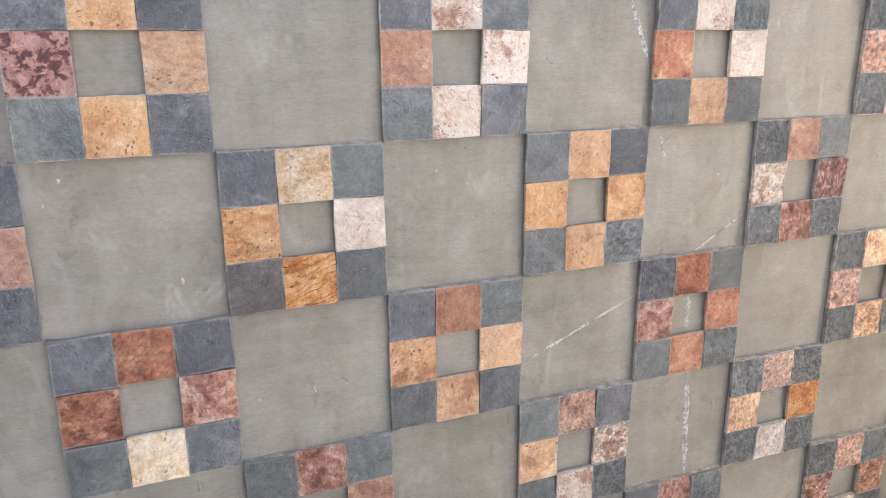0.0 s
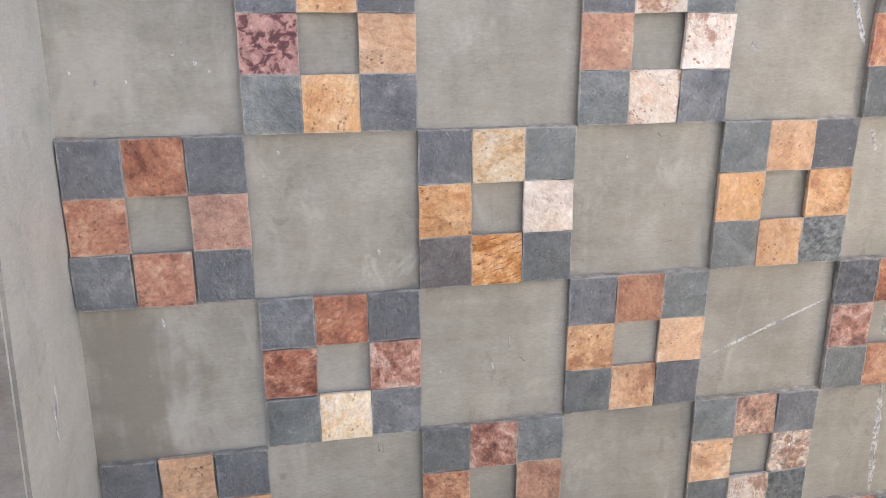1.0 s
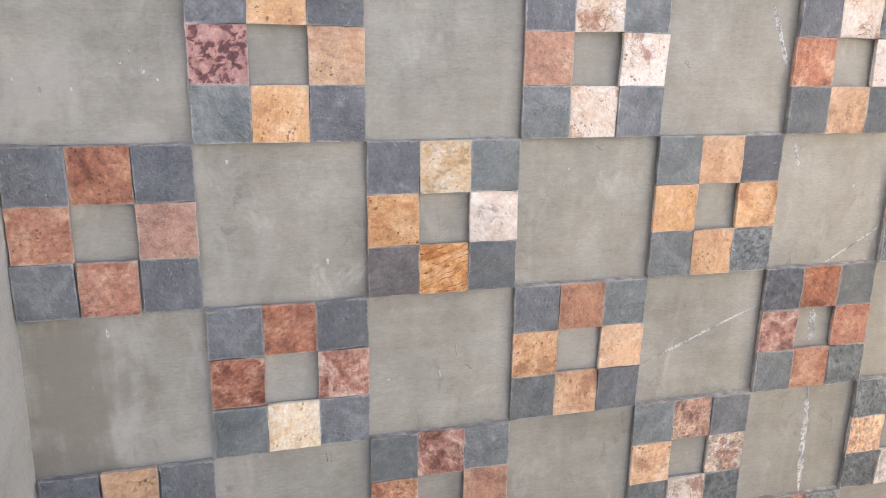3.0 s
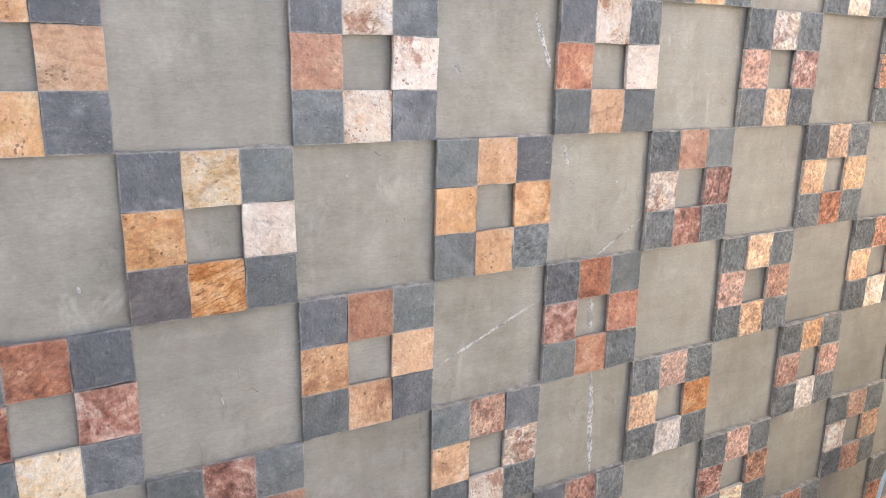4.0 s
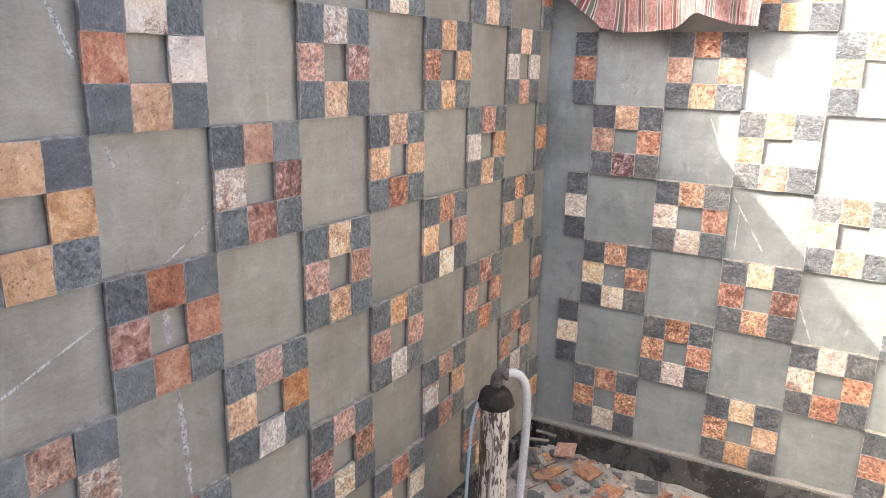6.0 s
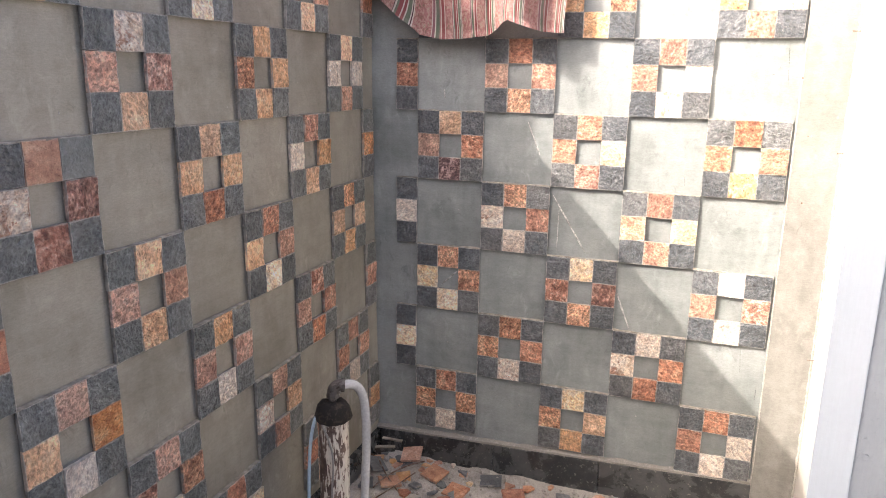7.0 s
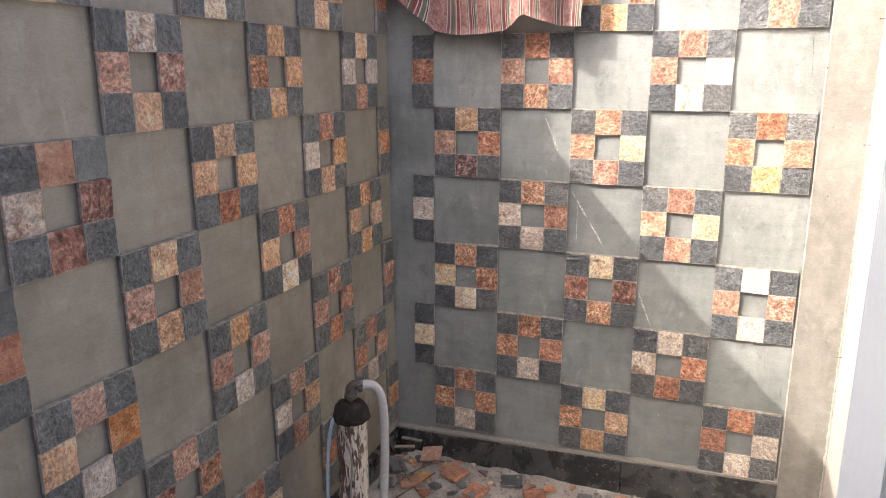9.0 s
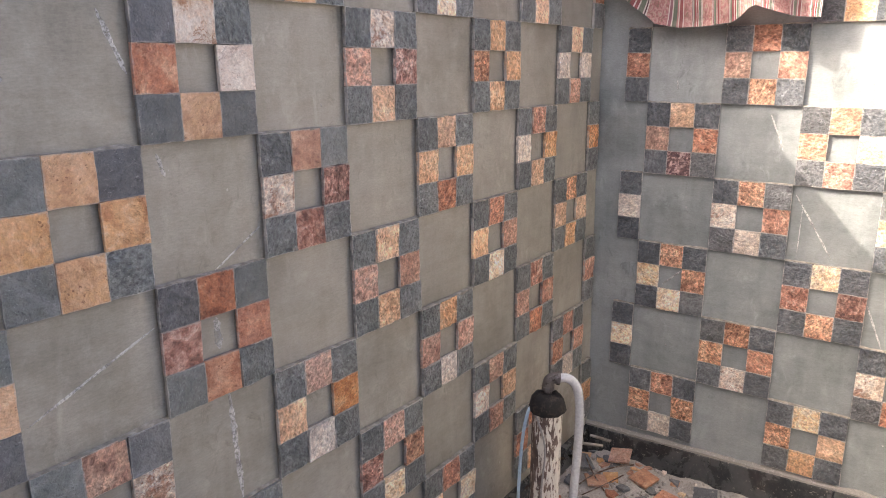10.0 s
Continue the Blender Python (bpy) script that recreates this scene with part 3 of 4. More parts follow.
# white jamb with a grey putty panel, standing nearer than the south wall
JAMB = 2.3
bm = bmesh.new()
prism(bm, [(JAMB + 0.006, -1.699), (JAMB + 0.3, -1.83), (JAMB + 0.3, -3.2), (JAMB + 0.006, -3.2)], -0.1, 2.62)
jamb = tagged(new("wall_jamb", mesh_of(bm, "wall_jamb", PRIMER)), "white painted masonry jamb with a lumpy grey putty panel", "wall", kind="structure")
for name, a, b in (("white_band", -1.6965, -1.7745), ("white_band", -1.986, -3.2)):
    bm = bmesh.new()
    box(bm, (JAMB, b, -0.1), (JAMB + 0.012, a, 2.62), 0.002)
    part(name, bm, WHITE, jamb, "smooth bluish-white painted band")

bm = bmesh.new()
box(bm, (-12, -14, -0.2), (3.95, 0.24, 0.0))
floor = tagged(new("floor", mesh_of(bm, "floor", FLOOR)), "rough pale concrete floor covered with cement dust", "floor", kind="structure")

bm = bmesh.new()
box(bm, (-60, -60, -0.5), (60, 60, -0.21))
tagged(new("ground", mesh_of(bm, "ground", FLOOR)), "dusty bare ground round the yard", "ground", kind="structure")

# black granite skirting, slab by slab, with a mortar ledge on top
skirting = tagged(new("baseboard_east"), "dusty black granite skirting along the end wall", "baseboard", kind="structure")


def skirt_top(y):
    return 0.124 + 0.031 * -y


for a, b in ((-0.016, -0.62), (-0.623, -1.11), (-1.113, -1.738)):
    bm = bmesh.new()
    box(bm, (3.700, b, 0.0), (PLASTER_EAST + 0.002, a, 0.1), 0.002)
    for v in bm.verts:
        if v.co.z > 0.05:
            v.co.z = skirt_top(v.co.y) - (0.1 - v.co.z)
    part("granite_slab", bm, GRANITE, skirting)
bm = bmesh.new()
ys = [-0.016 - 1.722 * k / 60 for k in range(61)]
loops = [[bm.verts.new(p) for p in ((PLASTER_EAST, y, skirt_top(y) + 0.016 + random.uniform(-0.004, 0.005)), (3.704 + random.uniform(-0.002, 0.002), y, skirt_top(y) + 0.009 + random.uniform(-0.002, 0.002)), (3.703, y, skirt_top(y) - 0.001), (PLASTER_EAST, y, skirt_top(y) - 0.001))] for y in ys]
for p, q in zip(loops, loops[1:]):
    for k in range(3):
        bm.faces.new((p[k], p[k + 1], q[k + 1], q[k]))
part("mortar_ledge", bm, ADHESIVE, skirting, "ragged grey mortar ledge")
skirting_north = tagged(new("baseboard_north"), "dusty black granite skirting under the long tiled wall", "baseboard", kind="structure")
for a, b in ((0.0, 0.9), (0.903, 1.8), (1.803, 2.7), (2.703, 3.698)):
    bm = bmesh.new()
    box(bm, (a, -0.05, 0.0), (b, DEPTH + 0.002, 0.122), 0.002)
    part("granite_slab", bm, GRANITE, skirting_north)

# ---- stone tiles ----
random.seed(4)


def tile_mesh(material, seed, name="stone_tile", uneven=1.0):
    """A split stone tile about 98 mm square: an uneven face, slightly ragged sides. The face looks along -y."""
    rng = random.Random(seed)
    half, n = TILE / 2 - 0.0002, 4
    tilt_x, tilt_z = rng.uniform(-0.02, 0.02), rng.uniform(-0.02, 0.02)
    bm = bmesh.new()
    grid = []
    for j in range(n + 1):
        line = []
        for i in range(n + 1):
            x, z = (i / n * 2 - 1) * half, (j / n * 2 - 1) * half
            edge = i in (0, n) or j in (0, n)
            y = rng.uniform(-0.0011, 0.0011) * uneven + x * tilt_x + z * tilt_z + (0.0012 if edge else 0)
            line.append(bm.verts.new((x + rng.uniform(-0.0011, 0.0007) * (1 if i else -1), y, z + rng.uniform(-0.0011, 0.0007) * (1 if j else -1))))
        grid.append(line)
    for j in range(n):
        for i in range(n):
            bm.faces.new((grid[j][i], grid[j][i + 1], grid[j + 1][i + 1], grid[j + 1][i]))
    rim = grid[0][:] + [grid[j][n] for j in range(1, n + 1)] + [grid[n][i] for i in range(n - 1, -1, -1)] + [grid[j][0] for j in range(n - 1, 0, -1)]
    mid = [bm.verts.new((v.co.x, v.co.y + 0.0035, v.co.z)) for v in rim]
    edge = [bm.verts.new((v.co.x * 0.985, 0.0105, v.co.z * 0.985)) for v in rim]
    inset = [bm.verts.new((v.co.x * 0.9, 0.0105, v.co.z * (0.97 if v.co.z > 0 else 0.92))) for v in rim]
    back = [bm.verts.new((v.co.x, DEPTH + 0.004, v.co.z)) for v in inset]
    for k in range(len(rim)):
        j = (k + 1) % len(rim)
        bm.faces.new((rim[k], rim[j], mid[j], mid[k]))
        bm.faces.new((mid[k], mid[j], edge[j], edge[k]))
        bm.faces.new((edge[k], edge[j], inset[j], inset[k])).material_index = 1
        bm.faces.new((inset[k], inset[j], back[j], back[k])).material_index = 1
    data = mesh_of(bm, name, material)
    data.materials.append(ADHESIVE)
    return data


MESHES = {}


def sag(m, parent):
    """The lower courses beside the pier were laid a little low and wide."""
    if parent is not north:
        return m
    x, z = m.translation.x, m.translation.z
    push = bow(x + 0.05, z)
    near, low = max(0.0, min(1.0, 1.0 - x)), max(0.0, min(1.0, (1.4 - z) / 0.5))
    side = max(0.0, min(1.0, (0.36 - x) / 0.36)) * max(0.0, min(1.0, (1.75 - z) / 0.4))
    return Matrix.Translation((-0.013 * side, push, -0.013 * near * low)) @ m


def stone_tile(kind, parent, m):
    split = parent is east or m.translation.x > 1.75 + random.uniform(-0.5, 0.5)
    key = kind, random.randrange(7), split
    if key not in MESHES:
        MESHES[key] = tile_mesh((ROUGH if split else STONES)[kind], hash_of(key), uneven=2.0 if split else 1.0)
    ob = new("stone_tile", MESHES[key])
    ob.parent = parent
    ob.matrix_basis = m @ pose(0, random.uniform(-0.003, 0.0025), 0, random.uniform(-0.8, 0.8), random.uniform(-0.7, 0.7), random.uniform(-0.8, 0.8))
    return ob


def hash_of(key):
    return sum(ord(ch) * 17 for ch in key[0]) + 1009 * key[1]


def bed_mesh(seed, wide=3):
    """The mortar squeezed out round a square of tiles: a ragged sloping rim."""
    rng = random.Random(seed)
    w = wide * TILE
    bm, rims = bmesh.new(), []
    for out, y in ((1, DEPTH - 0.0005), (0.25, DEPTH - 0.0075), (-1.2, DEPTH - 0.008)):
        ring = []
        for x, z, dx, dz in [(k * w / 9, CELL, 0, 1) for k in range(10)] + [(w, CELL - k * CELL / 9, 1, 0) for k in range(10)] + [(w - k * w / 9, 0, 0, -1) for k in range(10)] + [(0, k * CELL / 9, -1, 0) for k in range(10)]:
            push = max(0.0008, rng.gauss(0.002, 0.0015)) * out if dz > 0 else -0.004
            sink = (-0.0052 * (out < 1) if dz > 0 else min(0.006, DEPTH - 0.0005 - y))
            ring.append(bm.verts.new((x + dx * push, y + sink + rng.uniform(-0.0006, 0.0006), z + dz * push)))
        rims.append(ring)
    for p, q in zip(rims, rims[1:]):
        for k in range(40):
            bm.faces.new((p[k], p[(k + 1) % 40], q[(k + 1) % 40], q[k]))
    return mesh_of(bm, "mortar_rim", MORTAR)


BEDS = {wide: [bed_mesh(k, wide) for k in range(5)] for wide in (1, 3)}


def block(parent, origin, turn, accents, darks, wide=3):
    """Nine places, eight stones: dark slate at the corners, warm stones between (top, left, right, bottom), the middle left bare."""
    bed = new("mortar_rim", random.choice(BEDS[wide]))
    bed.parent = parent
    bed.matrix_basis = sag(origin @ turn, parent)
    spots = {}
    if wide == 3:
        for (i, j), kind in zip(((1, 2), (0, 1), (2, 1), (1, 0)), accents):
            spots[i, j] = kind
        for (i, j), kind in zip(((0, 2), (2, 2), (0, 0), (2, 0)), darks):
            spots[i, j] = kind
    else:
        spots = {(0, 0): darks[0], (0, 1): accents[0], (0, 2): darks[1]}
    for (i, j), kind in spots.items():
        stone_tile(kind, parent, sag(origin @ turn @ pose((i + 0.5) * TILE, 0, (j + 0.5) * TILE), parent))


def dark_set(x):
    """Blue-grey slate towards the pier, greener slate further along."""
    rng = random.Random(int(x * 1000) + 7)
    return [("slate" if rng.random() < max(0.06, 0.98 - x * 1.0) else "green") for _ in range(4)]


NORTH = {
    -1: "0 TROG 2 RTMP 4 TGRP 6 TRWG 8 RGTY 10 GRPT",
    0: "1 TDTT 3 XMXX 5 XRWT 7 XPBT 9 TOTG 11 TWWP",
    1: "0 RRMR 2 YGWL 4 TTGT 6 MXBB 8 TTTR 10 RWGG",
    2: "1 RBBY 3 MGTG 5 RBRP 7 TPMG 9 RTPY 11 OTTG",
    3: "0 TRTW 2 BOMB 4 MGXX 6 MTOW 8 GPPW 10 BPRR",
    4: "1 BRRY 3 XGWW 5 ROTM 7 PBOY 9 MXGP 11 RPRW",
    5: "0 TRYO 2 RTPW 4 OTRY 6 TRYG 8 RTYP 10 RRYT",
}
NORTH_NARROW = {-1: "R", 1: "O", 3: "R", 5: "G"}
EAST = {
    -1: "1 RTOP 3 TTOG 5 RGYP",
    0: "2 RMRO 4 RRWX",
    1: "1 TMRD 3 PPTB 5 RRMG",
    2: "2 OXRW 4 RPTR",
    3: "1 OYOY 3 YBBO 5 WPBW",
    4: "2 OORX 4 WXRR",
    5: "1 ROOW 3 YOTT 5 RRWW",
}
EAST_NARROW = {0: "R", 2: "W", 4: "Y"}

NONE = Matrix.Identity(4)
QUARTER = pose(0, 0, 0, 0, 0, -90)
for r, text in NORTH.items():
    words = text.split()
    for i, kinds in zip(map(int, words[::2]), words[1::2]):
        darks = dark_set(i * CELL)
        if (i, r) == (2, 1):
            darks = ["slate", "green", "umber", "green"]
        block(north, pose(i * CELL, 0, row_top(r + 1)), NONE, kinds, darks)
for r, kind in NORTH_NARROW.items():
    block(north, pose(12 * CELL, 0, row_top(r + 1)), NONE, kind, ["slate", "green"], 1)
for r, text in EAST.items():
    words = text.split()
    for c, kinds in zip(map(int, words[::2]), words[1::2]):
        block(east, pose(FACE_EAST, east_line(c), row_top(r + 1)), QUARTER, kinds, [random.choice(["coal", "coal", "coal", "slate"]) for _ in range(4)])
for r, kind in EAST_NARROW.items():
    block(east, pose(FACE_EAST, east_line(1) + TILE + 0.002, row_top(r + 1)), QUARTER, kind, ["coal", "coal"], 1)

# ---- chalk lines and smears ----


def smear(parent, a, b, width, normal_axis, at, name="chalk_line", faint=False, paint=None, label="white chalk smear", out=1):
    """A ragged line of chalk or lime from a to b on a wall; a and b are (along, height)."""
    rng = random.Random(int(abs(a[0]) * 977 + a[1] * 131))
    steps = max(6, int(math.hypot(b[0] - a[0], b[1] - a[1]) / 0.006))
    d = Vector((b[0] - a[0], b[1] - a[1])).normalized()
    bm, rims = bmesh.new(), []
    for k in range(steps + 1):
        u = k / steps
        w = width * (0.95 + 0.4 * noise.noise((u * steps * 0.2, a[0] * 9, 2.0)) + rng.uniform(-0.15, 0.15)) * min(1, 0.3 + 4 * u, 0.3 + 4 * (1 - u))
        w = max(w, 0.0004)
        s = rng.uniform(-0.2, 0.2) * width
        ring = []
        for side, lift in ((-1, 0.0), (0, 0.0012), (1, 0.0)):
            p, q = a[0] + (b[0] - a[0]) * u - d.y * (side * w + s), a[1] + (b[1] - a[1]) * u + d.x * (side * w + s)
            ring.append(bm.verts.new((p, at + (bow(p, q) if parent is north else 0) - lift * out, q) if normal_axis == "y" else (at - lift * out, p, q)))
        rims.append(ring)
    for p, q in zip(rims, rims[1:]):
        for k in range(2):
            bm.faces.new((p[k], p[k + 1], q[k + 1], q[k]))
    part(name, bm, paint or (LIME if faint else CHALK), parent, "faint pale lime streak" if faint else label)


for a, b, w in (((1.215, 1.175), (1.497, 1.291), 0.0032), ((1.66, 1.38), (1.797, 1.459), 0.0028), ((1.688, 0.78), (1.672, 1.075), 0.008), ((1.69, 0.79), (1.676, 1.06), 0.0022), ((1.657, 1.19), (1.652, 1.27), 0.01),
                ((1.445, 1.94), (1.494, 1.82), 0.0055), ((1.541, 1.66), (1.556, 1.61), 0.0055), ((1.25, 1.83), (1.262, 1.81), 0.0055), ((0.781, 1.262), (0.784, 1.236), 0.0016), ((0.747, 1.207), (0.75, 1.192), 0.0016),
                ((0.128, 1.352), (0.131, 1.335), 0.003)):
    smear(north, a, b, w, "y", DEPTH - 0.0006, faint=w > 0.005)
for a, b, w in (((-0.838, 1.345), (-0.988, 1.105), 0.0036), ((-1.13, 0.945), (-1.195, 0.785), 0.004), ((-1.423, 2.005), (-1.386, 1.935), 0.003), ((-1.257, 1.772), (-1.317, 1.859), 0.003),
                ((-0.345, 0.893), (-0.421, 0.965), 0.004), ((-0.719, 1.643), (-0.775, 1.51), 0.0034), ((-0.868, 1.29), (-0.866, 1.1), 0.0016)):
    smear(east, a, b, w, "x", PLASTER_EAST - 0.0006)

# dried drips, pencil marks and scratches
DRIP, MARK = "white paint drip", "dark scratch"
for x, z, h, w in ((0.209, 1.836, 0.01, 0.003), (0.193, 1.818, 0.006, 0.003), (0.069, 1.776, 0.014, 0.0035), (0.116, 1.775, 0.006, 0.002), (0.03, 1.79, 0.006, 0.002), (0.228, 1.805, 0.008, 0.003), (0.353, 1.65, 0.008, 0.003),
                   (0.325, 1.61, 0.007, 0.0025), (0.25, 1.79, 0.005, 0.002), (0.28, 1.86, 0.006, 0.002), (0.525, 1.46, 0.016, 0.003), (0.64, 1.2, 0.006, 0.002), (1.01, 1.62, 0.006, 0.0015), (2.02, 1.74, 0.008, 0.0015)):
    smear(north, (x, z), (x + 0.001, z - h), w, "y", DEPTH - 0.0006, "paint_drip", label=DRIP)
for x, z, dx, dz in ((0.512, 1.05, 0.002, -0.022), (0.521, 1.048, 0.001, -0.02), (0.805, 1.215, 0.012, -0.012), (1.095, 1.522, 0.001, -0.008), (1.135, 1.523, 0.001, -0.009), (1.068, 1.662, 0.012, -0.01), (1.1, 1.44, 0.02, 0.003), (2.25, 1.3, 0.012, 0.002), (2.85, 1.24, 0.012, 0.002)):
    smear(north, (x, z), (x + dx, z + dz), 0.0011, "y", DEPTH - 0.0006, "scratch", paint=SCRATCH, label=MARK)
for y, z, dy, dz in ((-1.684, 1.964, -0.011, -0.155), (-1.664, 1.884, 0.004, -0.012), (-1.648, 1.853, 0.012, -0.004), (-1.638, 0.769, -0.009, -0.111), (-1.714, 0.61, 0.0, -0.058), (-1.311, 0.836, -0.008, -0.012), (-1.07, 1.48, -0.002, -0.03), (-1.36, 1.45, -0.003, -0.035), (-0.98, 0.98, -0.003, -0.012), (-0.62, 1.35, 0.01, -0.006)):
    smear(east, (y, z), (y + dy, z + dz), 0.0012, "x", PLASTER_EAST - 0.0006, "scratch", paint=SCRATCH, label=MARK)
for y, z, h, w in ((-0.345, 1.77, 0.04, 0.003), (-0.38, 0.62, 0.012, 0.003), (-0.73, 0.36, 0.01, 0.004), (-0.42, 1.25, 0.008, 0.002), (-1.25, 0.4, 0.008, 0.003)):
    smear(east, (y, z), (y - 0.003, z - h), w, "x", PLASTER_EAST - 0.0006, "paint_drip", label=DRIP)
for x, z, h, w in ((-0.083, 1.185, 0.018, 0.0025), (-0.118, 1.124, 0.01, 0.0035), (-0.163, 1.056, 0.008, 0.0025), (-0.223, 0.905, 0.042, 0.005), (-0.048, 1.56, 0.008, 0.003), (-0.074, 1.513, 0.006, 0.003), (-0.078, 1.258, 0.008, 0.002), (-0.2, 1.3, 0.008, 0.003), (-0.13, 1.6, 0.01, 0.003)):
    face = -0.257 - 0.055 * (1.72 - z)
    smear(pier, (x, z), (x + 0.002, z - h), w, "y", face - 0.0005, "paint_drip", label=DRIP)
for y, z, h, w in ((-0.142, 1.31, 0.05, 0.003), (-0.156, 1.29, 0.075, 0.0045), (-0.167, 1.03, 0.02, 0.0025), (-0.1, 0.925, 0.02, 0.002), (-0.19, 1.5, 0.012, 0.002)):
    face = -0.0045 + (z - 1.75) * 0.022
    smear(pier, (y, z), (y - 0.004, z - h), w, "x", face + 0.0012, "paint_drip", label=DRIP, out=-1)

# lumps of putty flung on the panel, and small nails in the strip


def splat(y, z, size, count):
    rng = random.Random(int(-y * 991 + z * 77))
    bm = bmesh.new()
    for _ in range(count):
        r = size * rng.uniform(0.06, 0.17)
        made = bmesh.ops.create_icosphere(bm, subdivisions=1, radius=1, matrix=Matrix.LocRotScale((JAMB + 0.006, y + rng.gauss(0, 0.45) * size, z + rng.gauss(0, 0.32) * size), Euler((rng.uniform(-0.9, 0.9), 0, 0)), (min(0.002, r * 0.5), r * rng.uniform(0.8, 2.0), r * 0.7)))
        for v in made["verts"]:
            v.co += Vector((0, rng.uniform(-1, 1), rng.uniform(-1, 1))) * r * 0.35
    part("putty_splat", bm, PRIMER, jamb, "flung lumps of pale putty", True)


for y, z, size, count in ((-1.844, 1.201, 0.024, 34), (-1.833, 1.165, 0.012, 9), (-1.818, 1.105, 0.006, 3), (-1.788, 1.067, 0.014, 16), (-1.785, 1.409, 0.009, 7), (-1.941, 1.642, 0.019, 22), (-1.978, 1.396, 0.007, 4), (-1.979, 1.372, 0.006, 4),
                          (-1.951, 1.848, 0.004, 2), (-1.888, 1.966, 0.004, 2), (-1.936, 1.928, 0.004, 2), (-1.785, 1.714, 0.005, 2), (-1.904, 1.564, 0.008, 5), (-1.87, 1.01, 0.012, 9), (-1.92, 1.45, 0.006, 3)):
    splat(y, z, size, count)
def nail(x, y, z, turn, long, parent):
    bm = bmesh.new()
    lathe(bm, [(0.0034, 0.0), (0.0034, 0.002), (0.0016, 0.003), (0.0016, long)], sides=8)
    bmesh.ops.transform(bm, matrix=pose(x, y, z) @ turn, verts=bm.verts[:])
    part("nail", bm, RUST, parent, "small rusty nail")


OUT_WEST, OUT_NORTH = pose(0, 0, 0, 0, 90), pose(0, 0, 0, 90)
for y, z in ((-1.738, 1.84), (-1.78, 1.63), (-1.79, 1.38)):
    nail(PLASTER_EAST - 0.022, y, z, OUT_WEST, 0.016, strip)
for x, z in ((3.69, 1.573), (3.69, 0.765), (3.705, 2.004)):
    nail(x, -1.882, z, OUT_NORTH, 0.03, south)

# ragged mortar beads down both edges of the strip
for y, fat in ((-1.9015, 0.0052), (-1.7385, 0.003)):
    rng = random.Random(int(-y * 1000))
    bm = bmesh.new()
    rings = []
    for k in range(171):
        z = -0.01 + 2.6 * k / 170
        girth = fat * max(0.35, rng.gauss(1.0, 0.3))
        middle = PLASTER_EAST - 0.0105 + 0.25 * girth
        rings.append([bm.verts.new((middle - girth * math.sin(a), y + girth * math.cos(a) + rng.uniform(-0.0006, 0.0006), z)) for a in (0.0, 0.8, 1.57, 2.34, 3.14)])
    for p, q in zip(rings, rings[1:]):
        for k in range(4):
            bm.faces.new((p[k], p[k + 1], q[k + 1], q[k]))
    part("mortar_bead", bm, BEAD, strip, "ragged pale mortar bead", True)

# green plastic plug; a dark frame and plate on the tile imitate a shaded notch
bm = bmesh.new()
for a, b in (((0.311, 0.578), (0.341, 0.5815)), ((0.311, 0.6045), (0.341, 0.608)), ((0.311, 0.5815), (0.3145, 0.6045)), ((0.3375, 0.5815), (0.341, 0.6045))):
    box(bm, (a[0], -0.0045, a[1]), (b[0], 0.008, b[1]), 0.0006)
box(bm, (0.3146, -0.001, 0.5816), (0.3374, 0.008, 0.6044))
part("wall_notch", bm, TAR, north, "dark frame and plate imitating the shade of a square notch")
bm = bmesh.new()
lathe(bm, [(0.004, -0.0005), (0.0085, -0.0005), (0.0095, 0.001), (0.0105, 0.012)], sides=10)
bmesh.ops.transform(bm, matrix=pose(0.327, -0.004, 0.592, -90), verts=bm.verts[:])
part("wall_plug", bm, PLUG, north, "green plastic wall plug")

# ---- bore-well pipe with hoses ----
pump = thing("well_pipe", "cream-painted steel well pipe with a blackened top, elbow and milky hose", "pipe", at=(2.819, -0.259, 0))
bm = bmesh.new()
lathe(bm, [(0.054, 0.0), (0.054, 0.3), (0.0545, 0.62), (0.053, 0.645), (0.04, 0.648)], sides=32)
part("casing", bm, CASING, pump, "steel pipe in flaking cream paint", True)
bm = bmesh.new()
lathe(bm, [(0.05, 0.634), (0.062, 0.632), (0.067, 0.642), (0.064, 0.66), (0.057, 0.68), (0.046, 0.694), (0.03, 0.701), (0.018, 0.703)], sides=28, wobble=0.0026)
part("binding", bm, TAR, pump, "blackened lump of sealing round the pipe's top", True)
bm = bmesh.new()
lathe(bm, [(0.015, 0.68), (0.015, 0.712), (0.024, 0.714), (0.024, 0.728), (0.018, 0.73)], sides=8)
part("nipple", bm, STEEL, pump)
toward = Vector((0.47, -0.88, 0))
bm = bmesh.new()
tube(bm, [(0, 0, 0.72), (0, 0, 0.735), toward * 0.005 + Vector((0, 0, 0.75)), toward * 0.02 + Vector((0, 0, 0.759)), toward * 0.038 + Vector((0, 0, 0.758))], 0.0205, 16, 5)
elbow = part("elbow", bm, STEEL, pump, "grey galvanised elbow", True)
bm = bmesh.new()
tube(bm, [toward * 0.03 + Vector((0, 0, 0.759)), toward * 0.036 + Vector((0, 0, 0.7585)), toward * 0.042 + Vector((0, 0, 0.758))], 0.0245, 8, 3)
part("collar", bm, STEEL, elbow, "octagonal steel collar")
bm = bmesh.new()
tube(bm, [toward * q + Vector((0.008 * k, 0.003 * k, z)) for k, (q, z) in enumerate([(0.03, 0.758), (0.062, 0.757), (0.088, 0.738), (0.106, 0.692), (0.113, 0.6), (0.112, 0.48), (0.106, 0.34), (0.1, 0.18), (0.1, 0.06), (0.13, 0.022), (0.22, 0.019)])], 0.0165, 14, 6)
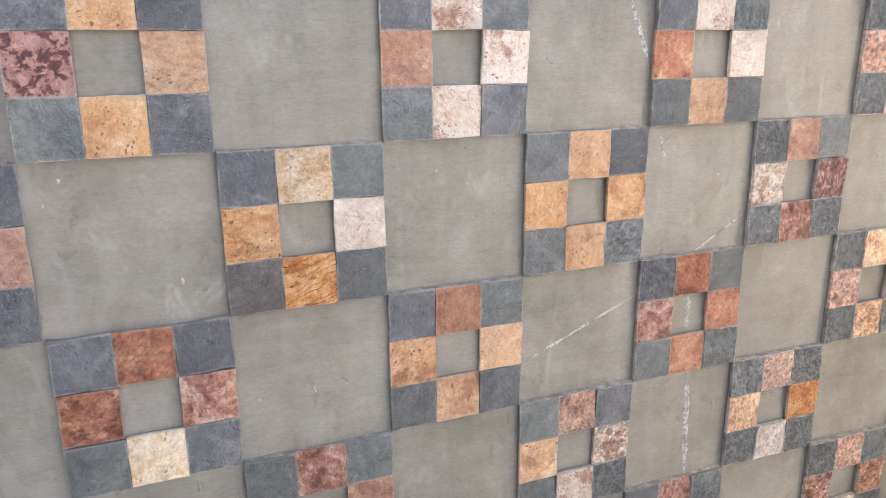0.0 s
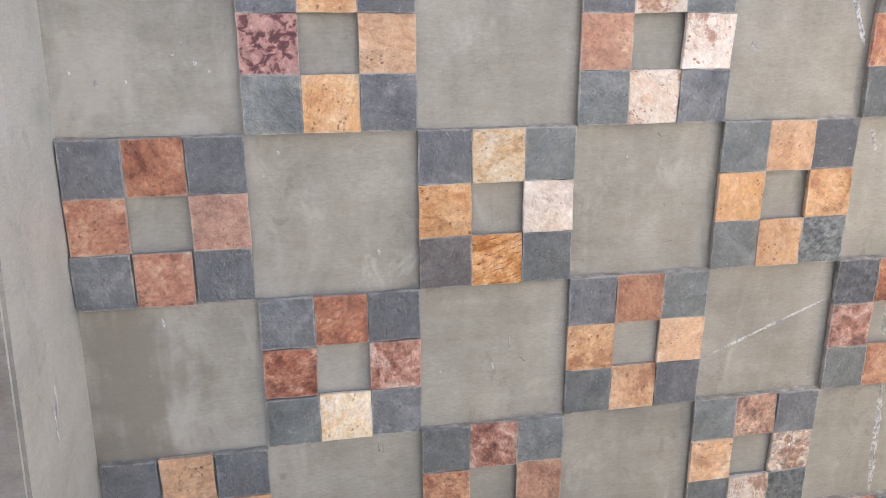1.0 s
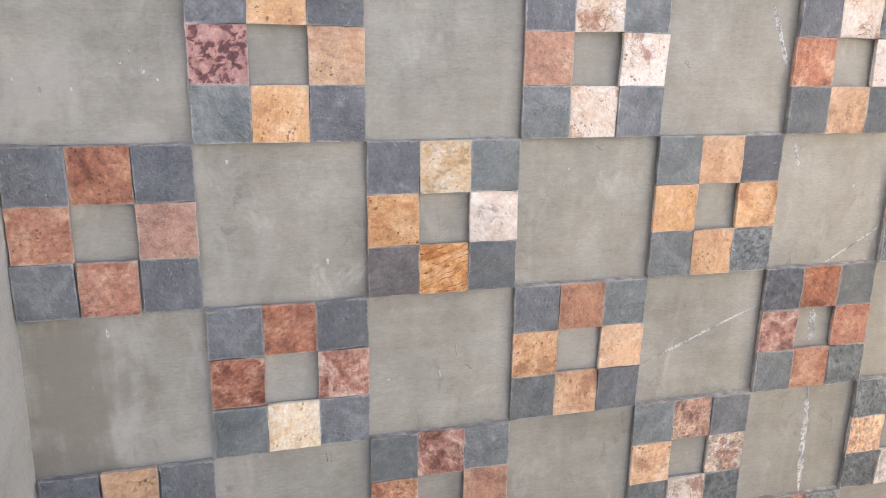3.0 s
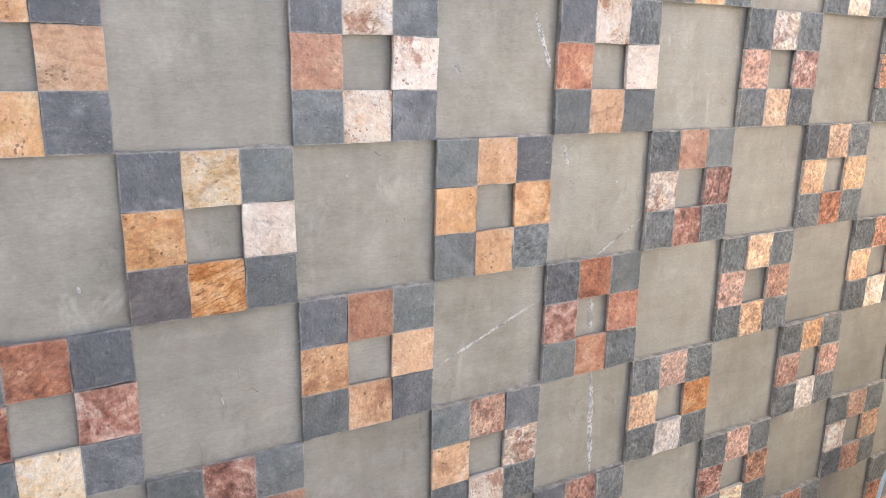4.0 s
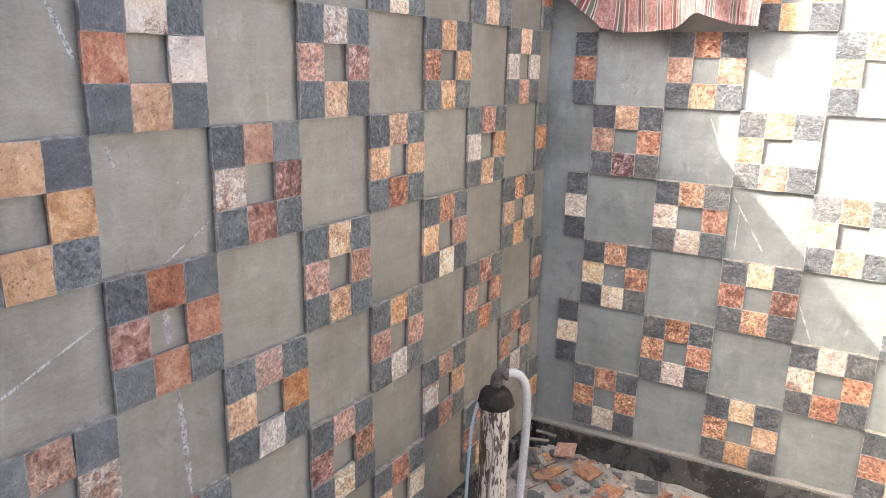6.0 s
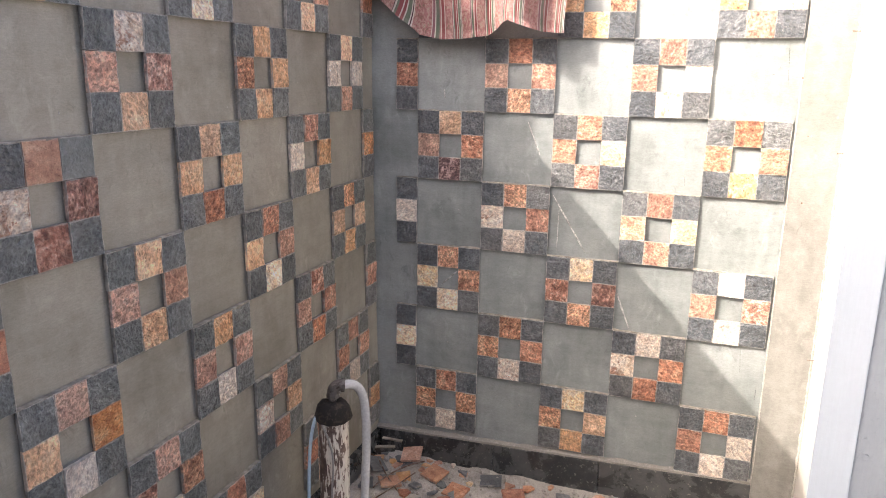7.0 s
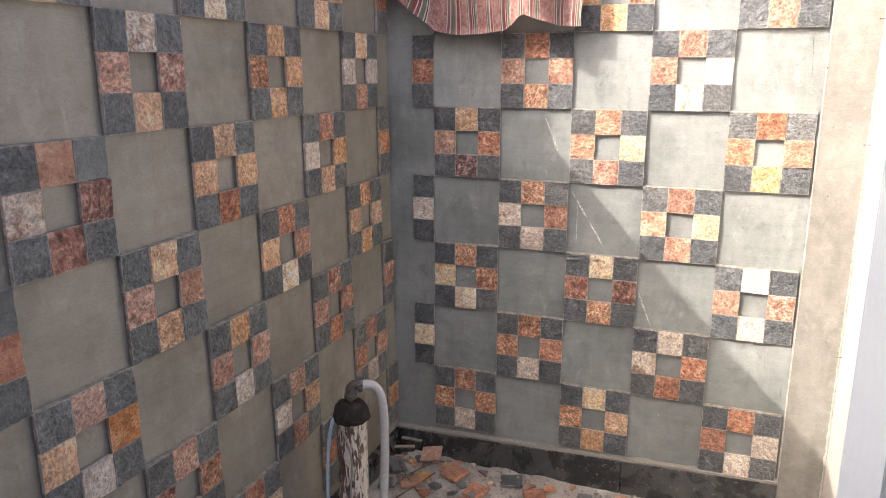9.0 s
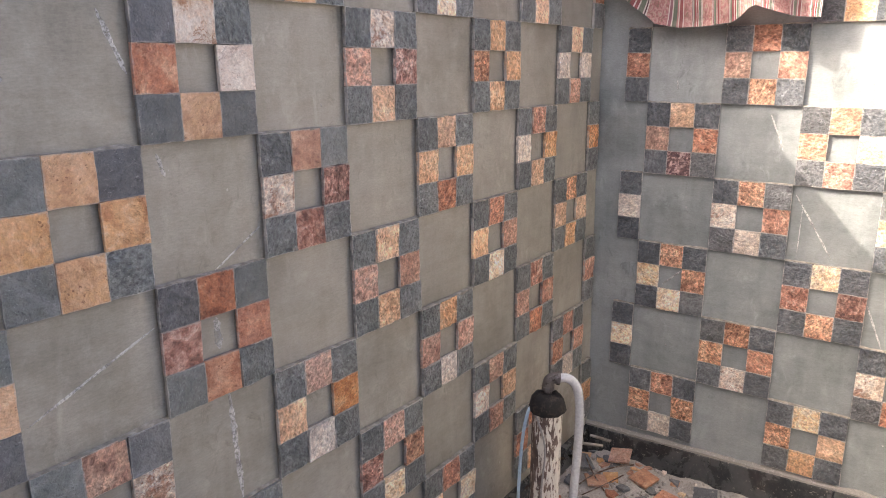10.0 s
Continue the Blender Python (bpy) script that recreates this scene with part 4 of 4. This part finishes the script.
hose = part("hose", bm, HOSE, pump, "thick milky plastic hose", True)
bm = bmesh.new()
tube(bm, [toward * 0.058 * -1 + Vector((-0.005, -0.002, 0.648)), toward * -0.068 + Vector((-0.02, -0.01, 0.63)), toward * -0.083 + Vector((-0.02, -0.012, 0.56)), toward * -0.092 + Vector((-0.02, -0.012, 0.44)), toward * -0.098 + Vector((-0.02, -0.01, 0.2)), toward * -0.1 + Vector((-0.02, 0, 0.015))], 0.0062, 10, 6)
part("tube", bm, BLUE, pump, "thin pale blue plastic tube", True)
bm = bmesh.new()
tube(bm, [toward * -0.05 + Vector((-0.03, -0.02, 0.642)), toward * -0.02 + Vector((-0.055, -0.03, 0.58)), toward * -0.004 + Vector((-0.06, -0.032, 0.5)), toward * -0.012 + Vector((-0.056, -0.03, 0.36)), toward * -0.03 + Vector((-0.05, -0.03, 0.012))], 0.0035, 8, 6)
part("cable", bm, WIRE, pump, "thin grey cable", True)

# ---- striped cloth hung over the end wall ----
HEM = [(0.0, 2.16), (-0.09, 2.13), (-0.18, 2.06), (-0.27, 1.99), (-0.36, 1.972), (-0.48, 1.975), (-0.56, 1.985), (-0.63, 2.03), (-0.67, 2.04), (-0.72, 2.022), (-0.79, 2.0), (-0.876, 1.995)]


def hem_at(y):
    for (y0, z0), (y1, z1) in zip(HEM, HEM[1:]):
        if y1 <= y <= y0:
            u = (y0 - y) / (y0 - y1)
            return z0 + (z1 - z0) * u
    return HEM[-1][1]


bm = bmesh.new()
cols, rows_n = 90, 26
uv = bm.loops.layers.uv.new("UVMap")
grid = []
for j in range(rows_n + 1):
    line = []
    v = j / rows_n
    for i in range(cols + 1):
        u = i / cols
        y = -0.01 - 0.866 * u
        low = hem_at(y)
        fold = 0.022 * math.sin(u * 21 + 1.2 * math.sin(u * 9)) + 0.012 * math.sin(u * 47 + 2.0)
        if v < 0.12:
            z, x = 2.632, PLASTER_EAST + 0.1 - v / 0.12 * 0.13
        else:
            w = (v - 0.12) / 0.88
            z = 2.632 - (2.632 - low) * w
            bulge = 0.085 * math.exp(-((y + 0.71) / 0.075) ** 2)
            x = PLASTER_EAST - 0.03 - (0.09 + bulge) * math.sin(min(1, w * 1.4) * math.pi / 2) + fold * w * (1 - 0.3 * w) + 0.007 * w * noise.noise((u * 14, z * 9, 1.7))
        line.append(bm.verts.new((x, y + 0.006 * math.sin(z * 17 + u * 5) * v, z)))
    grid.append(line)
for j in range(rows_n):
    for i in range(cols):
        face = bm.faces.new((grid[j][i], grid[j][i + 1], grid[j + 1][i + 1], grid[j + 1][i]))
        for loop, (a, b) in zip(face.loops, ((i, j), (i + 1, j), (i + 1, j + 1), (i, j + 1))):
            lean = 0.5 * max(0, 0.45 - a / cols) * b / rows_n
            loop[uv].uv = (a / cols + lean, b / rows_n)
bmesh.ops.solidify(bm, geom=bm.faces[:], thickness=0.0022)
cloth = new("hanging_cloth", mesh_of(bm, "hanging_cloth", CLOTH, True))
tagged(cloth, "red, pink and green striped cotton cloth hung over the wall", "cloth")

# ---- broken stone on the floor ----
random.seed(11)


def shard(kind, x, y, z, spin, tilt=(0, 0), size=0.098, corners=4, thick=0.012):
    """A whole or broken stone tile lying on the floor."""
    bm = bmesh.new()
    if corners == 4:
        outline = [(sx * size / 2 * random.uniform(0.93, 1.02), sy * size / 2 * random.uniform(0.93, 1.02)) for sx, sy in ((-1, -1), (1, -1), (1, 1), (-1, 1))]
    else:
        turns = [math.tau * k / corners + random.uniform(-0.35, 0.35) for k in range(corners)]
        outline = [(math.cos(a) * size / 2 * random.uniform(0.6, 1.1), math.sin(a) * size / 2 * random.uniform(0.6, 1.1)) for a in turns]
    prism(bm, outline, 0, thick)
    for v in bm.verts:
        v.co += Vector((random.uniform(-1, 1), random.uniform(-1, 1), random.uniform(-1, 1))) * 0.0012
    bmesh.ops.bevel(bm, geom=bm.edges[:], offset=0.0012, segments=1, affect="EDGES")
    whole = corners == 4 and size > 0.08
    name = "loose_tile" if whole else "stone_shard"
    ob = new(name, mesh_of(bm, name, STONES[kind]))
    ob.matrix_basis = pose(x, y, z, tilt[0], tilt[1], spin)
    tone = {"M": "mauve", "P": "pink", "O": "copper", "G": "golden", "slate": "dark slate", "green": "green slate", "R": "rust-red", "T": "tan", "W": "cream", "Y": "pale yellow", "X": "white rust-patched"}[kind]
    tagged(ob, f"{tone} stone tile lying loose in the rubble" if whole else f"broken {tone} stone shard lying on the floor", "tile" if whole else "stone shard", "broken stone on the floor")


shard("P", 3.645, -0.235, 0.045, 12, (-9, -14))
shard("M", 3.555, -0.385, 0.022, -20, (4, -8))
shard("M", 3.43, -0.21, 0.014, 35, (5, 3))
shard("P", 3.475, -0.515, 0.006, -12, (2, -4))
shard("slate", 3.52, -0.1, 0.035, 50, (24, -20))
shard("slate", 3.61, -0.64, 0.006, 15, (-3, 2))
shard("green", 3.47, -0.94, 0.006, -30, (3, 4))
shard("R", 3.52, -0.77, 0.008, 22, (0, -5))
shard("T", 3.30, -0.42, 0.008, 8, (3, 0))
shard("slate", 3.35, -0.68, 0.008, 40, (0, 5))
for kind, x, y, size in (("P", 3.66, -0.36, 0.06), ("P", 3.6, -0.82, 0.08), ("M", 3.57, -0.73, 0.07), ("slate", 3.58, -0.98, 0.09), ("slate", 3.62, -0.5, 0.06), ("M", 3.6, -0.17, 0.07), ("T", 3.5, -0.25, 0.07),
                         ("slate", 3.45, -0.33, 0.08), ("R", 3.38, -0.3, 0.07), ("W", 3.42, -0.62, 0.05), ("X", 3.3, -0.55, 0.06), ("green", 3.25, -0.25, 0.09), ("P", 3.2, -0.5, 0.07), ("P", 3.62, -1.13, 0.06),
                         ("slate", 3.63, -1.3, 0.07), ("M", 3.5, -1.1, 0.05), ("slate", 3.37, -0.12, 0.1), ("T", 3.6, -0.07, 0.08), ("R", 3.2, -0.12, 0.07), ("Y", 3.55, -0.56, 0.04), ("W", 3.66, -0.44, 0.035), ("slate", 3.66, -0.09, 0.06),
                         ("M", 3.12, -0.33, 0.06), ("M", 3.4, -0.85, 0.06), ("slate", 3.3, -1.0, 0.07)):
    shard(kind, x, y, 0.004 + random.uniform(0, 0.022), random.uniform(0, 360), (random.uniform(-12, 12), random.uniform(-12, 12)), size, random.choice((3, 4, 5, 5)) if size < 0.08 else 5)

for k in range(26):
    x, y = 3.68 - abs(random.gauss(0, 0.17)), -0.03 - abs(random.gauss(0, 0.3))
    shard(random.choice(("slate", "slate", "green", "R", "M", "T", "M")), x, y, 0.006 + random.uniform(0.0, 0.028) * max(0.1, 1 + y * 2), random.uniform(0, 360), (random.uniform(-22, 22), random.uniform(-22, 22)), random.uniform(0.03, 0.075), random.choice((3, 5, 5)), random.uniform(0.006, 0.012))


def stick(points, radius):
    bm = bmesh.new()
    tube(bm, points, radius, 7, 4)
    ob = new("twig", mesh_of(bm, "twig", RUST, True))
    tagged(ob, "thin dark twig lying across the rubble", "twig", "twigs in the rubble")


stick([(3.36, -0.16, 0.02), (3.45, -0.19, 0.034), (3.55, -0.25, 0.043), (3.62, -0.31, 0.04)], 0.0035)
stick([(3.38, -0.27, 0.015), (3.46, -0.18, 0.034), (3.55, -0.1, 0.055)], 0.003)
stick([(3.3, -0.2, 0.012), (3.42, -0.26, 0.026), (3.52, -0.3, 0.034)], 0.0028)

# polished granite slabs added in the corner to draw a pale outline at the skirting
def offcut(m, w, h):
    bm = bmesh.new()
    box(bm, (-w / 2, 0, 0), (w / 2, 0.012, h), 0.0008)
    ob = new("granite_offcut", mesh_of(bm, "granite_offcut", GRANITE))
    ob.matrix_basis = m
    tagged(ob, "narrow black granite slab with a pale edge, added by the skirting", "offcut", "granite offcuts")
    bm = bmesh.new()
    box(bm, (-w / 2, -0.0012, h - 0.006), (w / 2, 0.0132, h + 0.0012))
    part("sawn_edge", bm, MORTAR, ob, "pale line along the slab's top")


offcut(pose(3.69, -0.115, 0.012, 8, 0, -90), 0.105, 0.075)
offcut(pose(3.655, -0.085, 0.012, 16, 4, -62), 0.1, 0.05)

# loose crumbs and dust heaps along the skirting
bm = bmesh.new()
for _ in range(620):
    x, y = 3.69 - abs(random.gauss(0, 0.22)), -abs(random.gauss(0.3, 0.42)) - 0.02
    if y < -1.8 or x < 2.9:
        continue
    s = random.uniform(0.002, 0.011)
    made = bmesh.ops.create_icosphere(bm, subdivisions=1, radius=s, matrix=pose(x, y, s * 0.4 + 0.012 * random.random() * max(0, 1 - (3.7 - x) * 3), random.uniform(0, 360), random.uniform(0, 360)))
    for v in made["verts"]:
        v.co += Vector((random.uniform(-1, 1), random.uniform(-1, 1), random.uniform(-1, 1))) * s * 0.4
crumbs = new("rubble_crumbs", mesh_of(bm, "rubble_crumbs", DIRT))
tagged(crumbs, "grey cement crumbs and chippings strewn over the floor", "rubble", kind="stuff")

bm = bmesh.new()
n_u, n_v = 40, 60
grid = [[bm.verts.new((3.70 - 0.62 * i / n_u, -0.01 - 1.2 * j / n_v, max(-0.006, 0.036 * (1 - i / n_u) ** 1.2 * (1 - j / n_v) ** 0.8 * (0.55 + noise.noise((i * 0.23, j * 0.19, 0.3))) + 0.006 * noise.noise((i * 0.7, j * 0.7, 5)) - 0.003)) ) for j in range(n_v + 1)] for i in range(n_u + 1)]
for i in range(n_u):
    for j in range(n_v):
        bm.faces.new((grid[i][j], grid[i + 1][j], grid[i + 1][j + 1], grid[i][j + 1]))
heap = new("dust_heap", mesh_of(bm, "dust_heap", FLOOR, True))
tagged(heap, "low heap of cement dust swept into the corner", "rubble", kind="stuff")
